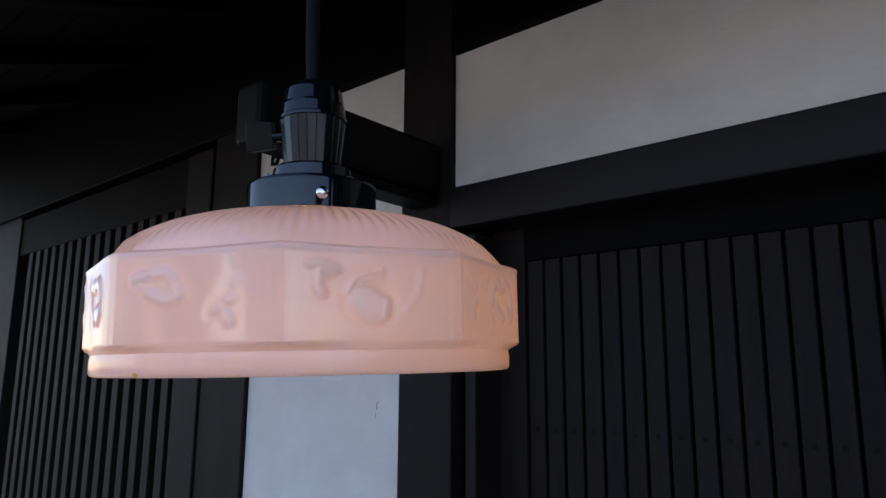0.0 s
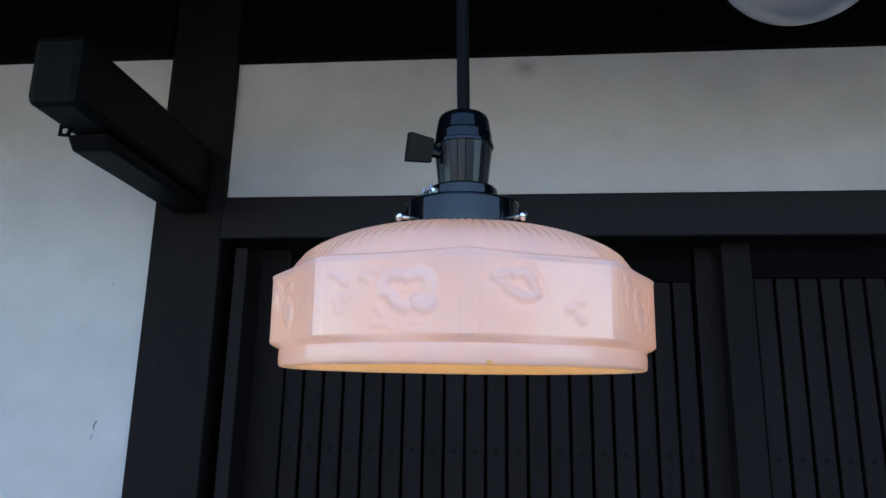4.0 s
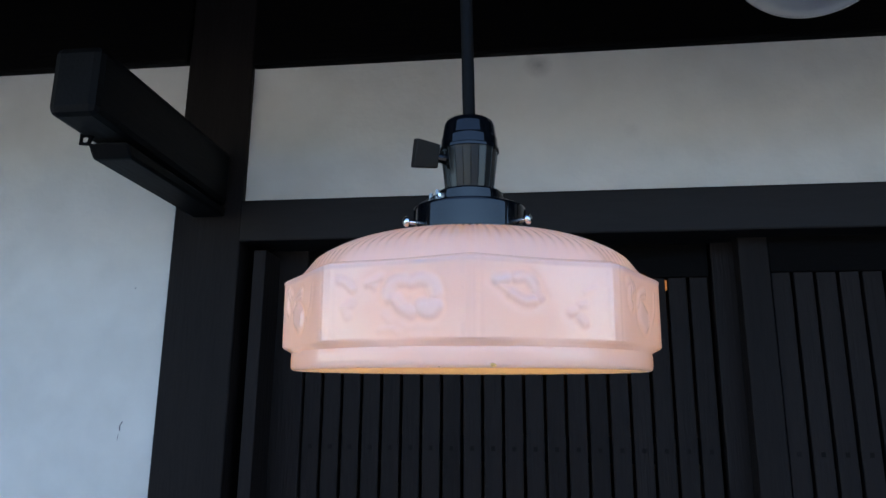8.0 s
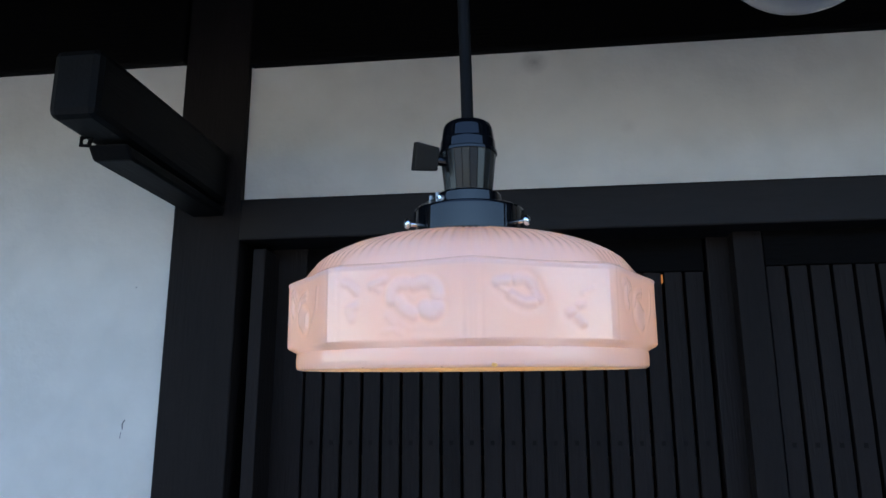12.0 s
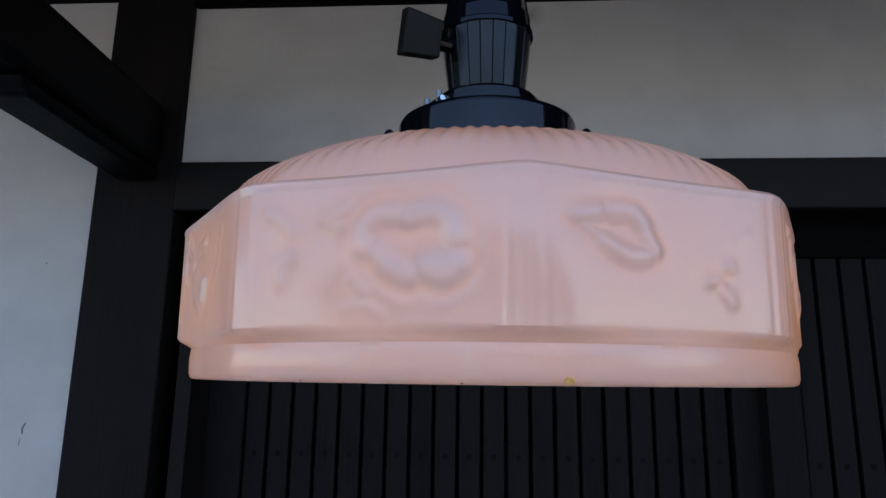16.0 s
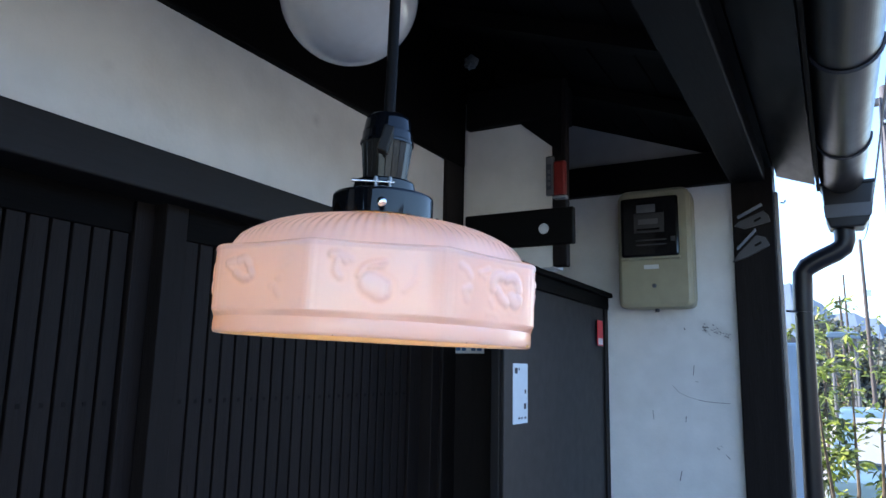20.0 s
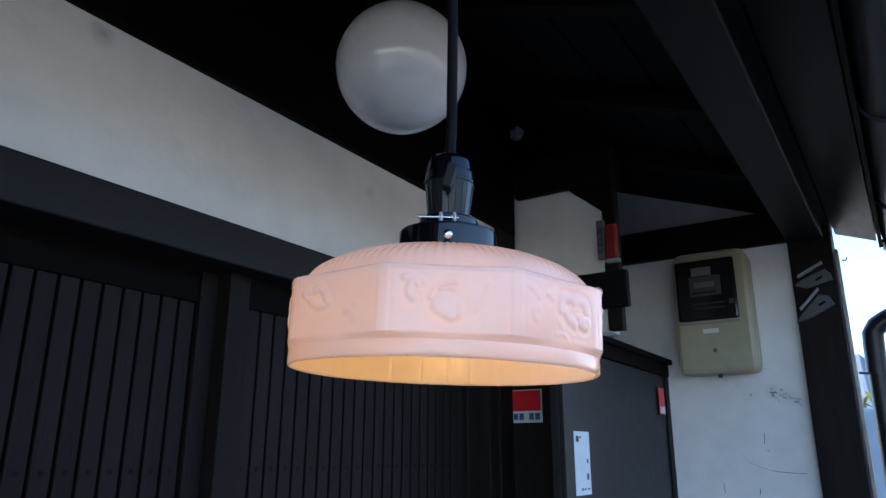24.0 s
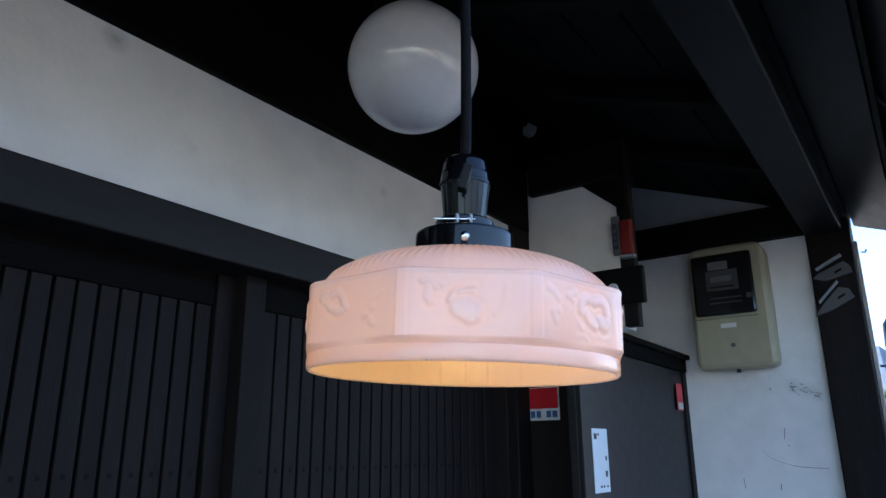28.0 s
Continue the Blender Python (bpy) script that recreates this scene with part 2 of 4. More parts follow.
def prism(points, axis, a, b, bm=None, bevel=0.0):
    """A closed outline pushed along an axis from a to b; the points are the two other coordinates."""
    bm = bm or bmesh.new()

    def put(p, k):
        return {"x": (k, p[0], p[1]), "y": (p[0], k, p[1]), "z": (p[0], p[1], k)}[axis]
    v0 = [bm.verts.new(put(p, a)) for p in points]
    v1 = [bm.verts.new(put(p, b)) for p in points]
    k = len(points)
    fs = [bm.faces.new(v0), bm.faces.new(v1)]
    for i in range(k):
        fs.append(bm.faces.new((v0[i], v0[(i + 1) % k], v1[(i + 1) % k], v1[i])))
    bmesh.ops.recalc_face_normals(bm, faces=fs)
    if bevel:
        bmesh.ops.bevel(bm, geom=list({e for f in fs for e in f.edges}), offset=bevel, segments=2, affect='EDGES', profile=0.5)
    return bm


def lathe(profile, at, steps=48, bm=None, cap=True, turn=None):
    """A body of revolution about a vertical axis; profile rows are (radius, height)."""
    bm = bm or bmesh.new()
    turn = turn or Matrix.Identity(4)
    rings = []
    for r, z in profile:
        if r < 1e-5:
            rings.append([bm.verts.new(Vector(at) + turn @ Vector((0, 0, z)))])
        else:
            rings.append([bm.verts.new(Vector(at) + turn @ Vector((r * math.cos(2 * math.pi * i / steps), r * math.sin(2 * math.pi * i / steps), z))) for i in range(steps)])
    for a, b in zip(rings, rings[1:]):
        for i in range(steps):
            j = (i + 1) % steps
            if len(a) == 1 and len(b) > 1:
                bm.faces.new((a[0], b[j], b[i]))
            elif len(b) == 1 and len(a) > 1:
                bm.faces.new((a[i], a[j], b[0]))
            elif len(a) > 1:
                bm.faces.new((a[i], a[j], b[j], b[i]))
    if cap:
        for r in (rings[0], rings[-1]):
            if len(r) > 2:
                bm.faces.new(r)
    bmesh.ops.recalc_face_normals(bm, faces=bm.faces)
    return bm


def tube(points, radius, steps=12, bm=None, cap=True):
    """A round bar along a line of points."""
    bm = bm or bmesh.new()
    pts = [Vector(p) for p in points]
    rings = []
    side = None
    for i, p in enumerate(pts):
        d = (pts[min(i + 1, len(pts) - 1)] - pts[max(i - 1, 0)]).normalized()
        if side is None:
            side = d.orthogonal().normalized()
        side = (side - d * side.dot(d)).normalized()
        up = d.cross(side)
        r = radius[i] if isinstance(radius, (list, tuple)) else radius
        rings.append([bm.verts.new(p + (side * math.cos(2 * math.pi * k / steps) + up * math.sin(2 * math.pi * k / steps)) * r) for k in range(steps)])
    for a, b in zip(rings, rings[1:]):
        for k in range(steps):
            j = (k + 1) % steps
            bm.faces.new((a[k], a[j], b[j], b[k]))
    if cap:
        bm.faces.new(rings[0])
        bm.faces.new(rings[-1])
    bmesh.ops.recalc_face_normals(bm, faces=bm.faces)
    return bm


def shared(name, me, parent, loc):
    """One more object on a mesh that is already there."""
    ob = new(name, me)
    if parent:
        ob.parent = parent
    ob.location = loc
    return ob


# ---- the large structure ----
def soffit_z(y):
    return 2.116 + 0.37 * y


structure("ground", box(-60, 400, -200, 200, -0.3, 0.0, 0), CONCRETE, "grey concrete ground in front of the house", "ground")
structure("road", box(-60, 400, -9.0, -3.0, -0.29, 0.006, 0), ASPHALT, "grey asphalt road past the house", "road")

structure("wall_north_panel_over_door", box(-0.70, 0.98, 1.0, 1.14, 1.80, 2.10, 0), PLASTER_OLD, "white plaster panel above the sliding doors", "wall")
structure("wall_north_panel_beside_post", box(-1.27, -0.78, 1.0, 1.14, 0.0, 2.16, 0), PLASTER, "white plaster wall strip beside a dark post", "wall")
structure("wall_north_upper", box(-4.0, 1.06, 1.02, 1.14, 2.16, 2.75, 0), PLASTER, "plaster wall above the beam", "wall")
structure("wall_north_end", box(-4.0, -2.75, 1.0, 1.14, 0.0, 2.16, 0), WOOD_V, "dark boarded wall end", "wall")
structure("wall_north_foot", box(-2.75, -1.40, 1.0, 1.14, 0.0, 0.55, 0), PLASTER, "plaster wall under the lattice", "wall")
structure("post_beside_door", box(-0.799, -0.682, 0.990, 1.16, 0.0, 2.48, 0.003), WOOD_V, "square dark-stained wooden post beside the doors", "post")
structure("post_of_lattice", box(-1.43, -1.252, 0.990, 1.16, 0.0, 2.48, 0.004), WOOD_V, "dark-stained wooden post beside the lattice", "post")
structure("post_at_corner", box(0.962, 1.060, 0.990, 1.16, 0.0, 2.48, 0.004), WOOD_V, "dark-stained wooden corner post", "post")
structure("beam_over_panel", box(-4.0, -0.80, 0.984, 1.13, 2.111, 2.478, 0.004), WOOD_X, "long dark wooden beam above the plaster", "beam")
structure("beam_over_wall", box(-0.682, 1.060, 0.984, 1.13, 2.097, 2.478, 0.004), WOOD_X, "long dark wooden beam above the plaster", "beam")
structure("lintel_over_doors", box(-0.682, 0.962, 0.986, 1.12, 1.787, 1.856, 0.003), WOOD_L, "dark wooden lintel over the sliding doors", "beam")

# sloping soffit, roof and far end of the house
SOFFIT = bmesh.new()
k = 0
y = 0.352
while y < 3.0:
    prism([(y + 0.003, soffit_z(y + 0.003)), (y + 0.117, soffit_z(y + 0.117)), (y + 0.117, soffit_z(y + 0.117) + 0.02), (y + 0.003, soffit_z(y + 0.003) + 0.02)], "x", -4.0, 1.92, SOFFIT)
    y += 0.12
EDGE = bmesh.new()
for y in (0.112, 0.232):
    prism([(y + 0.003, soffit_z(y + 0.003)), (y + 0.117, soffit_z(y + 0.117)), (y + 0.117, soffit_z(y + 0.117) + 0.02), (y + 0.003, soffit_z(y + 0.003) + 0.02)], "x", -4.0, 1.92, EDGE)
tagged(part("ceiling_edge", EDGE, EAVE_BOARD), "glossy black boards at the eave's edge", "ceiling", kind="structure")
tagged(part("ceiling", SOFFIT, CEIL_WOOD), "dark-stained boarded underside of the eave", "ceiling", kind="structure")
structure("roof", prism([(0.05, soffit_z(0.05) + 0.030), (4.5, soffit_z(4.5) + 0.022), (4.5, soffit_z(4.5) + 0.14), (0.05, soffit_z(0.05) + 0.11)], "x", -4.1, 1.94), TILE, "low sloping grey tiled roof", "roof")
structure("wall_upper_storey", box(-4.0, 1.9, 1.7, 6.5, 2.9, 6.4, 0), HOUSE_WALL, "plain upper storey wall of the house", "wall")
structure("eave_fascia", box(-4.1, 1.921, 0.101, 0.1115, 2.135, 2.225, 0.002), WOOD_X, "dark wooden eave board", "trim")
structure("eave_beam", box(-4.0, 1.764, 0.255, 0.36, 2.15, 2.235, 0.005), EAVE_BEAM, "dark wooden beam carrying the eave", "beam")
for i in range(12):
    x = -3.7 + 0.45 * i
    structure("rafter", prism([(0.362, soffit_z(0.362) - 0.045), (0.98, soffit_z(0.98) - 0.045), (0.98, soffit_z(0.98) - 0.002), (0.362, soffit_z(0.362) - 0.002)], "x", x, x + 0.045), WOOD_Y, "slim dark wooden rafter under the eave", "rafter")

# the far end of the porch
structure("wall_east", box(1.79, 1.90, 0.245, 1.0, 0.0, 2.17, 0), PLASTER_EAST, "white plaster end wall with scratches", "wall")
structure("wall_east_gable", prism([(0.30, 2.265), (1.0, 2.265), (1.0, soffit_z(1.0)), (0.30, soffit_z(0.30))], "x", 1.80, 1.90), SHADE_PLASTER, "plaster gable, greyed for the shade under the roof slope", "wall")
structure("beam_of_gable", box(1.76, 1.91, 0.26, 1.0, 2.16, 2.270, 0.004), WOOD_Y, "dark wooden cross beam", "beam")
structure("post_at_eave_end", box(1.765, 1.905, 0.235, 0.360, 0.0, 2.195, 0.004), WOOD_V, "dark wooden post carrying the eave end", "post")
structure("trim_of_post", box(1.80, 1.83, 0.223, 0.234, 0.0, 2.12, 0.002), TRIM_BROWN, "narrow pale strip on the post's edge", "trim")
structure("wall_return", prism([(0.729, 1.80), (1.0, 1.80), (1.0, 2.30), (0.729, 2.30)], "x", 1.084, 1.16), PLASTER, "white plaster return wall at the corner", "wall")
structure("beam_over_return", box(1.06, 1.17, 0.70, 0.985, 2.21, 2.32, 0.004), WOOD_Y, "dark wooden beam over the return wall", "beam")
structure("brace_on_return", prism([(0.83, 2.215), (0.70, 2.105), (0.70, 2.30), (0.83, 2.30)], "x", 1.072, 1.083), WOOD_Y, "dark sloping board against the return wall", "trim")
structure("post_of_return", box(1.075, 1.105, 0.689, 0.7285, 1.80, 2.32, 0.003), WOOD_V, "slim dark post at the end of the return wall", "post")
structure("rail_of_return", box(1.062, 1.0835, 0.666, 0.984, 1.857, 1.955, 0.004), WOOD_Y, "dark wooden rail under the plaster return", "beam")
structure("jamb_of_return", box(1.032, 1.20, 0.86, 0.996, 0.0, 1.80, 0.003), WOOD_V, "dark door jamb at the corner", "post")
structure("wall_south_closing_recess", box(1.06, 1.90, 1.00, 1.06, 0.0, 2.6, 0), WOOD_X, "dark wall behind the shutter box", "wall")

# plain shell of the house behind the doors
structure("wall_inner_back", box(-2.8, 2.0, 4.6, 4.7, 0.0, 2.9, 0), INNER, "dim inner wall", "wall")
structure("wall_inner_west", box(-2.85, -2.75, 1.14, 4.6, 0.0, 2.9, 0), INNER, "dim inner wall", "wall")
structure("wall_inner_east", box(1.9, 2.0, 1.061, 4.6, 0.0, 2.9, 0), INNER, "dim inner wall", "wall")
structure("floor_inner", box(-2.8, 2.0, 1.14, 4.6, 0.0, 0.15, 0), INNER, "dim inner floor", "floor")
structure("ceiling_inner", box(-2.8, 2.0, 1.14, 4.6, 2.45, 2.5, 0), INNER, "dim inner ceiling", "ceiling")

# ---- sliding doors and lattice ----
PITCH = 0.0328


def door(x0, x1, yf, first, count, label):
    """A slatted sliding door; its slats stand between two stiles and a top rail."""
    d = thing("sliding_door", ((x0 + x1) / 2, yf, 0), label, "door", "front doors")
    z0, z1, zt = 0.03, 1.79, 1.732
    part("stile", box(x0, first, yf, yf + 0.030, z0, z1, 0.002), WOOD_V, d)
    part("stile", box(first + count * PITCH + 0.004, x1, yf, yf + 0.030, z0, z1, 0.002), WOOD_V, d)
    # Rails take the darker tone, with the lintel's shade in it.
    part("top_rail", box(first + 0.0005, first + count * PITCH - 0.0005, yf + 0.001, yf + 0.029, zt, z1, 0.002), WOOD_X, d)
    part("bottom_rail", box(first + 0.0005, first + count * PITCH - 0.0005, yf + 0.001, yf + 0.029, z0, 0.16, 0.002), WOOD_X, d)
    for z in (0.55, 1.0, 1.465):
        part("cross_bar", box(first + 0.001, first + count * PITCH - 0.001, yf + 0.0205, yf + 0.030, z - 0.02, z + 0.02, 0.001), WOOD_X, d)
    slat = peg = None
    for i in range(count):
        xa = first + i * PITCH
        if slat is None:
            s = part("slat", box(xa + 0.0025, xa + PITCH - 0.0025, yf + 0.006, yf + 0.020, 0.155, zt + 0.004, 0.0015), WOOD_V, d)
            slat, sx = s.data, xa
            p = part("peg", box(xa + 0.0134, xa + 0.0194, yf + 0.0053, yf + 0.0065, 1.462, 1.469, 0), BLACK, s)
            peg = p.data
        else:
            s = shared("slat", slat, d, (xa - sx, 0, 0))
            shared("peg", peg, s, (0, 0, 0))
    return d


door(-0.655, 0.128, 1.066, -0.590, 20, "dark-stained sliding door of narrow upright slats, behind the other")
door(0.103, 0.925, 1.034, 0.147, 22, "dark-stained sliding door of narrow upright slats, closed")
structure("door_jamb", box(-0.661, -0.640, 1.0, 1.12, 0.0, 1.775, 0.002), WOOD_V, "dark door jamb beside the post", "trim")
structure("door_jamb_east", box(0.925, 0.961, 1.0, 1.12, 0.0, 1.775, 0.002), WOOD_V, "dark door jamb at the corner", "trim")

lat = thing("lattice_window", (-2.1, 1.0, 0.55), "dark wooden lattice of upright bars beside a post", "lattice")
part("stile", box(-1.545, -1.432, 0.985, 1.03, 0.55, 2.09, 0.003), WOOD_V, lat)
part("stile", box(-2.75, -2.69, 0.985, 1.03, 0.55, 2.09, 0.003), WOOD_V, lat)
part("top_rail", box(-2.69, -1.546, 0.990, 1.028, 1.96, 2.09, 0.003), WOOD_X, lat)
part("bottom_rail", box(-2.69, -1.546, 0.990, 1.028, 0.55, 0.64, 0.003), WOOD_X, lat)
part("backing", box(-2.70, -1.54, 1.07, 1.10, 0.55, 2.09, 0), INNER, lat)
bar = None
for i in range(16):
    x = -1.612 - 0.066 * i
    if bar is None:
        b0 = part("bar", box(x, x + 0.034, 0.992, 1.022, 0.64, 1.96, 0.002), WOOD_V, lat)
        bar, bx = b0.data, x
    else:
        shared("bar", bar, lat, (x - bx, 0, 0))

# bracket arm on the post
arm = thing("bracket_arm", (-0.737, 0.99, 1.87), "dark wooden bracket arm jutting from the post", "bracket")
part("arm", prism([(0.626, 1.852), (0.626, 1.938), (0.989, 1.938), (0.989, 1.845)], "x", -0.768, -0.706, bevel=0.010), WOOD_Y, arm)
part("corbel", prism([(0.715, 1.829), (0.700, 1.846), (0.989, 1.8445), (0.989, 1.829)], "x", -0.7645, -0.7095, bevel=0.004), WOOD_Y, arm)
part("staple", tube([(-0.7515, 0.690, 1.853), (-0.7645, 0.690, 1.851), (-0.7645, 0.690, 1.841), (-0.7545, 0.690, 1.840), (-0.7515, 0.692, 1.853)], 0.0028, 8), BLACK, arm, "small black iron staple")

# ---- shutter box at the corner ----
pan = thing("shutter_box", (1.35, 0.79, 0.0), "plain dark shutter box panel with a capped top", "shutter box")
part("front_panel", box(0.906, 1.775, 0.790, 0.802, 0.05, 1.745, 0.002), DARK_SHEET, pan)
part("side_panel", box(0.906, 0.918, 0.8025, 0.825, 0.05, 1.745, 0.002), DARK_SHEET, pan)
part("head_board", box(0.904, 1.785, 0.782, 0.828, 1.7455, 1.786, 0.002), WOOD_X, pan)
part("cap", box(0.897, 1.789, 0.768, 0.835, 1.7865, 1.803, 0.003), WOOD_X, pan)
part("edge_strip", box(1.735, 1.775, 0.783, 0.7895, 0.05, 1.745, 0.002), WOOD_V, pan)


def sticker(name, label, parts_):
    at = parts_[0][1]
    s = thing(name, at, label, "sticker")
    for nm, _, bm, m in parts_:
        part(nm, bm, m, s)
    return s


# square sticker on the jamb (its mark drawn as plain bars)
st = [("sheet", (1.03, 0.95, 1.57), box(1.0302, 1.0318, 0.905, 0.9955, 1.570, 1.655, 0), PALE_LABEL),
      ("red_field", None, box(1.0292, 1.0300, 0.908, 0.993, 1.600, 1.653, 0), RED)]
for a, b in ((0.988, 0.975), (0.971, 0.958), (0.942, 0.929), (0.925, 0.911)):
    st.append(("bar", None, box(1.0292, 1.0300, b, a, 1.577, 1.594, 0), BLUE_INK))
sticker("security_sticker", "square red and white sticker on the dark jamb", st)
st = [("sheet", (1.0, 0.7892, 1.397), box(0.957, 1.050, 0.7885, 0.7898, 1.397, 1.545, 0), PAPER)]
for x0, z0, w, h in ((0.967, 1.520, 0.016, 0.014), (0.990, 1.528, 0.006, 0.006), (1.030, 1.470, 0.008, 0.010), (1.026, 1.432, 0.012, 0.014), (0.990, 1.408, 0.010, 0.005), (1.008, 1.408, 0.008, 0.005), (1.030, 1.408, 0.008, 0.005)):
    st.append(("bar", None, box(x0, x0 + w, 0.7878, 0.7884, z0, z0 + h, 0), INK))
sticker("paper_notice", "narrow pale paper notice on the dark panel", st)
st = [("sheet", (1.66, 0.782, 1.62), box(1.645, 1.705, 0.7815, 0.7828, 1.615, 1.70, 0), RED), ("bar", None, box(1.651, 1.700, 0.7806, 0.7814, 1.619, 1.640, 0), PALE_LABEL)]
sticker("red_tag", "small red and white tag on the panel's edge", st)

# fire alarm box on the slim post
al = thing("fire_alarm", (1.07, 0.715, 1.99), "small red alarm box with a white base on a slim post", "alarm")
part("base", box(1.060, 1.0745, 0.7195, 0.741, 1.990, 2.098, 0.003), STEEL_DULL, al, "grey metal base")
part("red_cover", box(1.055, 1.0745, 0.684, 0.719, 1.986, 2.082, 0.007), DULL_RED, al, "red plastic cover")
part("lip", box(1.053, 1.0745, 0.682, 0.719, 1.977, 1.9855, 0.002), GREY_PLASTIC, al)
part("dark_grille", box(1.0588, 1.0598, 0.724, 0.738, 2.005, 2.075, 0), INK, al)
for z in (2.015, 2.032, 2.049):
    part("slot", box(1.0580, 1.0587, 0.727, 0.735, z, z + 0.010, 0), STEEL_DULL, al)
kn = thing("round_escutcheon", (1.061, 0.747, 1.90), "small pale round plate on the dark rail", "plate")
part("plate", lathe([(0, 0), (0.014, 0), (0.014, 0.003), (0.011, 0.005), (0, 0.005)], (1.0615, 0.747, 1.900), 24, turn=Matrix.Rotation(radians(-90), 4, 'Y')), PALE_LABEL, kn)

# electricity meter
em = thing("electricity_meter", (1.74, 0.60, 1.74), "beige electricity meter box with a dark window", "electricity meter")
part("case", prism([(0.479, 1.755), (0.494, 1.741), (0.712, 1.741), (0.726, 1.755), (0.726, 2.122), (0.706, 2.150), (0.499, 2.150), (0.479, 2.122)], "x", 1.706, 1.789, bevel=0.016), METER_BODY, em)
win = part("window", box(1.700, 1.7075, 0.519, 0.709, 1.914, 2.118, 0.008), SMOKED, em, "dark smoked window")
part("sill", box(1.696, 1.7055, 0.515, 0.713, 1.903, 1.9125, 0.003), METER_BODY, em)
part("dial_plate", box(1.697, 1.6995, 0.565, 0.665, 1.995, 2.062, 0.001), METER_GREY, win)
part("dial_label", box(1.695, 1.6968, 0.592, 0.655, 2.064, 2.092, 0), METER_PALE, win)
part("counter", box(1.6955, 1.6968, 0.585, 0.650, 2.024, 2.042, 0), METER_PALE, win)
part("disc_slot", box(1.6955, 1.6968, 0.580, 0.655, 2.003, 2.009, 0), SMOKED, win)
for z in (1.952, 1.968):
    part("print_line", box(1.6985, 1.6998, 0.560, 0.660, z, z + 0.004, 0), METER_GREY, win)
part("seal_button", box(1.6965, 1.6995, 0.530, 0.545, 1.962, 1.978, 0.001), METER_GREY, win)
part("label", box(1.7035, 1.7058, 0.588, 0.636, 1.872, 1.886, 0), PALE_LABEL, em)
part("lock", lathe([(0, 0), (0.007, 0), (0.007, 0.004), (0.004, 0.005), (0, 0.005)], (1.706, 0.604, 1.815), 16, turn=Matrix.Rotation(radians(-90), 4, 'Y')), STEEL_DULL, em)
part("lock_slot", box(1.7002, 1.7008, 0.6032, 0.6048, 1.811, 1.819, 0), INK, em)
part("stud", lathe([(0, 0), (0.007, 0), (0.007, 0.012), (0, 0.012)], (1.74, 0.604, 1.730), 16), INK, em)

# two zinc brackets on the eave post
for outline, lip, slot in (([(0.355, 2.007), (0.323, 1.995), (0.246, 2.014), (0.250, 2.035), (0.266, 2.051), (0.341, 2.020)], (0.341, 2.028, 0.267, 2.066), (0.283, 2.020)),
                           ([(0.365, 1.888), (0.320, 1.901), (0.251, 1.937), (0.263, 1.964), (0.290, 1.972), (0.346, 1.915)], (0.346, 1.925, 0.288, 1.985), (0.285, 1.940))):
    br = thing("zinc_bracket", (1.765, 0.30, outline[0][1]), "small zinc-coated angle bracket screwed to the post", "bracket", "brackets on the post")
    part("flange", prism(outline, "x", 1.757, 1.7645, bevel=0.001), BRACKET, br)
    ya, za, yb, zb = lip
    part("lip", prism([(ya, za), (yb, zb), (yb + 0.001, zb + 0.004), (ya + 0.001, za + 0.004)], "x", 1.725, 1.7565, bevel=0.001), GREY_PLASTIC, br)
    ys, zs = slot
    part("slot", prism([(ys - 0.010, zs + 0.004), (ys + 0.010, zs - 0.006), (ys + 0.011, zs + 0.001), (ys - 0.009, zs + 0.011)], "x", 1.7545, 1.7568), BLACK, br)
hk = thing("cup_hook", (1.815, 0.217, 2.09), "small dark wire hook on the post's edge strip", "hook")
part("wire", tube([(1.815, 0.217, 2.085), (1.815, 0.206, 2.083), (1.815, 0.203, 2.087), (1.815, 0.203, 2.092)], 0.0025, 8), INK, hk)

# gutter and downpipe
gut = thing("eave_gutter", (0.0, 0.015, 2.13), "dark grey half-round plastic gutter along the eave", "gutter")
gp = [(0.036 + 0.064 * math.cos(a), 2.175 + 0.064 * math.sin(a)) for a in [math.pi + math.pi * i / 40 for i in range(41)]]
gi = [(0.036 + 0.060 * math.cos(a), 2.175 + 0.060 * math.sin(a)) for a in [2 * math.pi - math.pi * i / 40 for i in range(41)]]
part("trough", prism(gp + gi, "x", -4.0, 1.93), GUTTER, gut, smooth=False)
for i in range(8):
    x = 1.45 - 0.62 * i
    part("hanger", tube([(x, 0.036 + 0.067 * math.cos(math.pi + math.pi * j / 12), 2.175 + 0.067 * math.sin(math.pi + math.pi * j / 12)) for j in range(13)] + [(x, 0.102, 2.20)], 0.004, 6), INK, gut)
dp = thing("downpipe", (1.95, 0.03, 0.0), "dark grey rain pipe with a collector box below the gutter", "downpipe")
part("collector", prism([(-0.050, 2.150), (-0.034, 2.030), (-0.016, 2.000), (0.080, 2.000), (0.090, 2.030), (0.098, 2.150)], "x", 1.87, 1.97, bevel=0.006), GUTTER, dp)
part("collector_band", prism([(-0.043, 2.075), (-0.0365, 2.033), (0.0925, 2.033), (0.0950, 2.075)], "x", 1.866, 1.8695), STEEL_DULL, dp)
part("collector_rim", prism([(-0.054, 2.150), (-0.053, 2.138), (0.101, 2.138), (0.102, 2.150)], "x", 1.864, 1.976, bevel=0.003), GUTTER, dp)
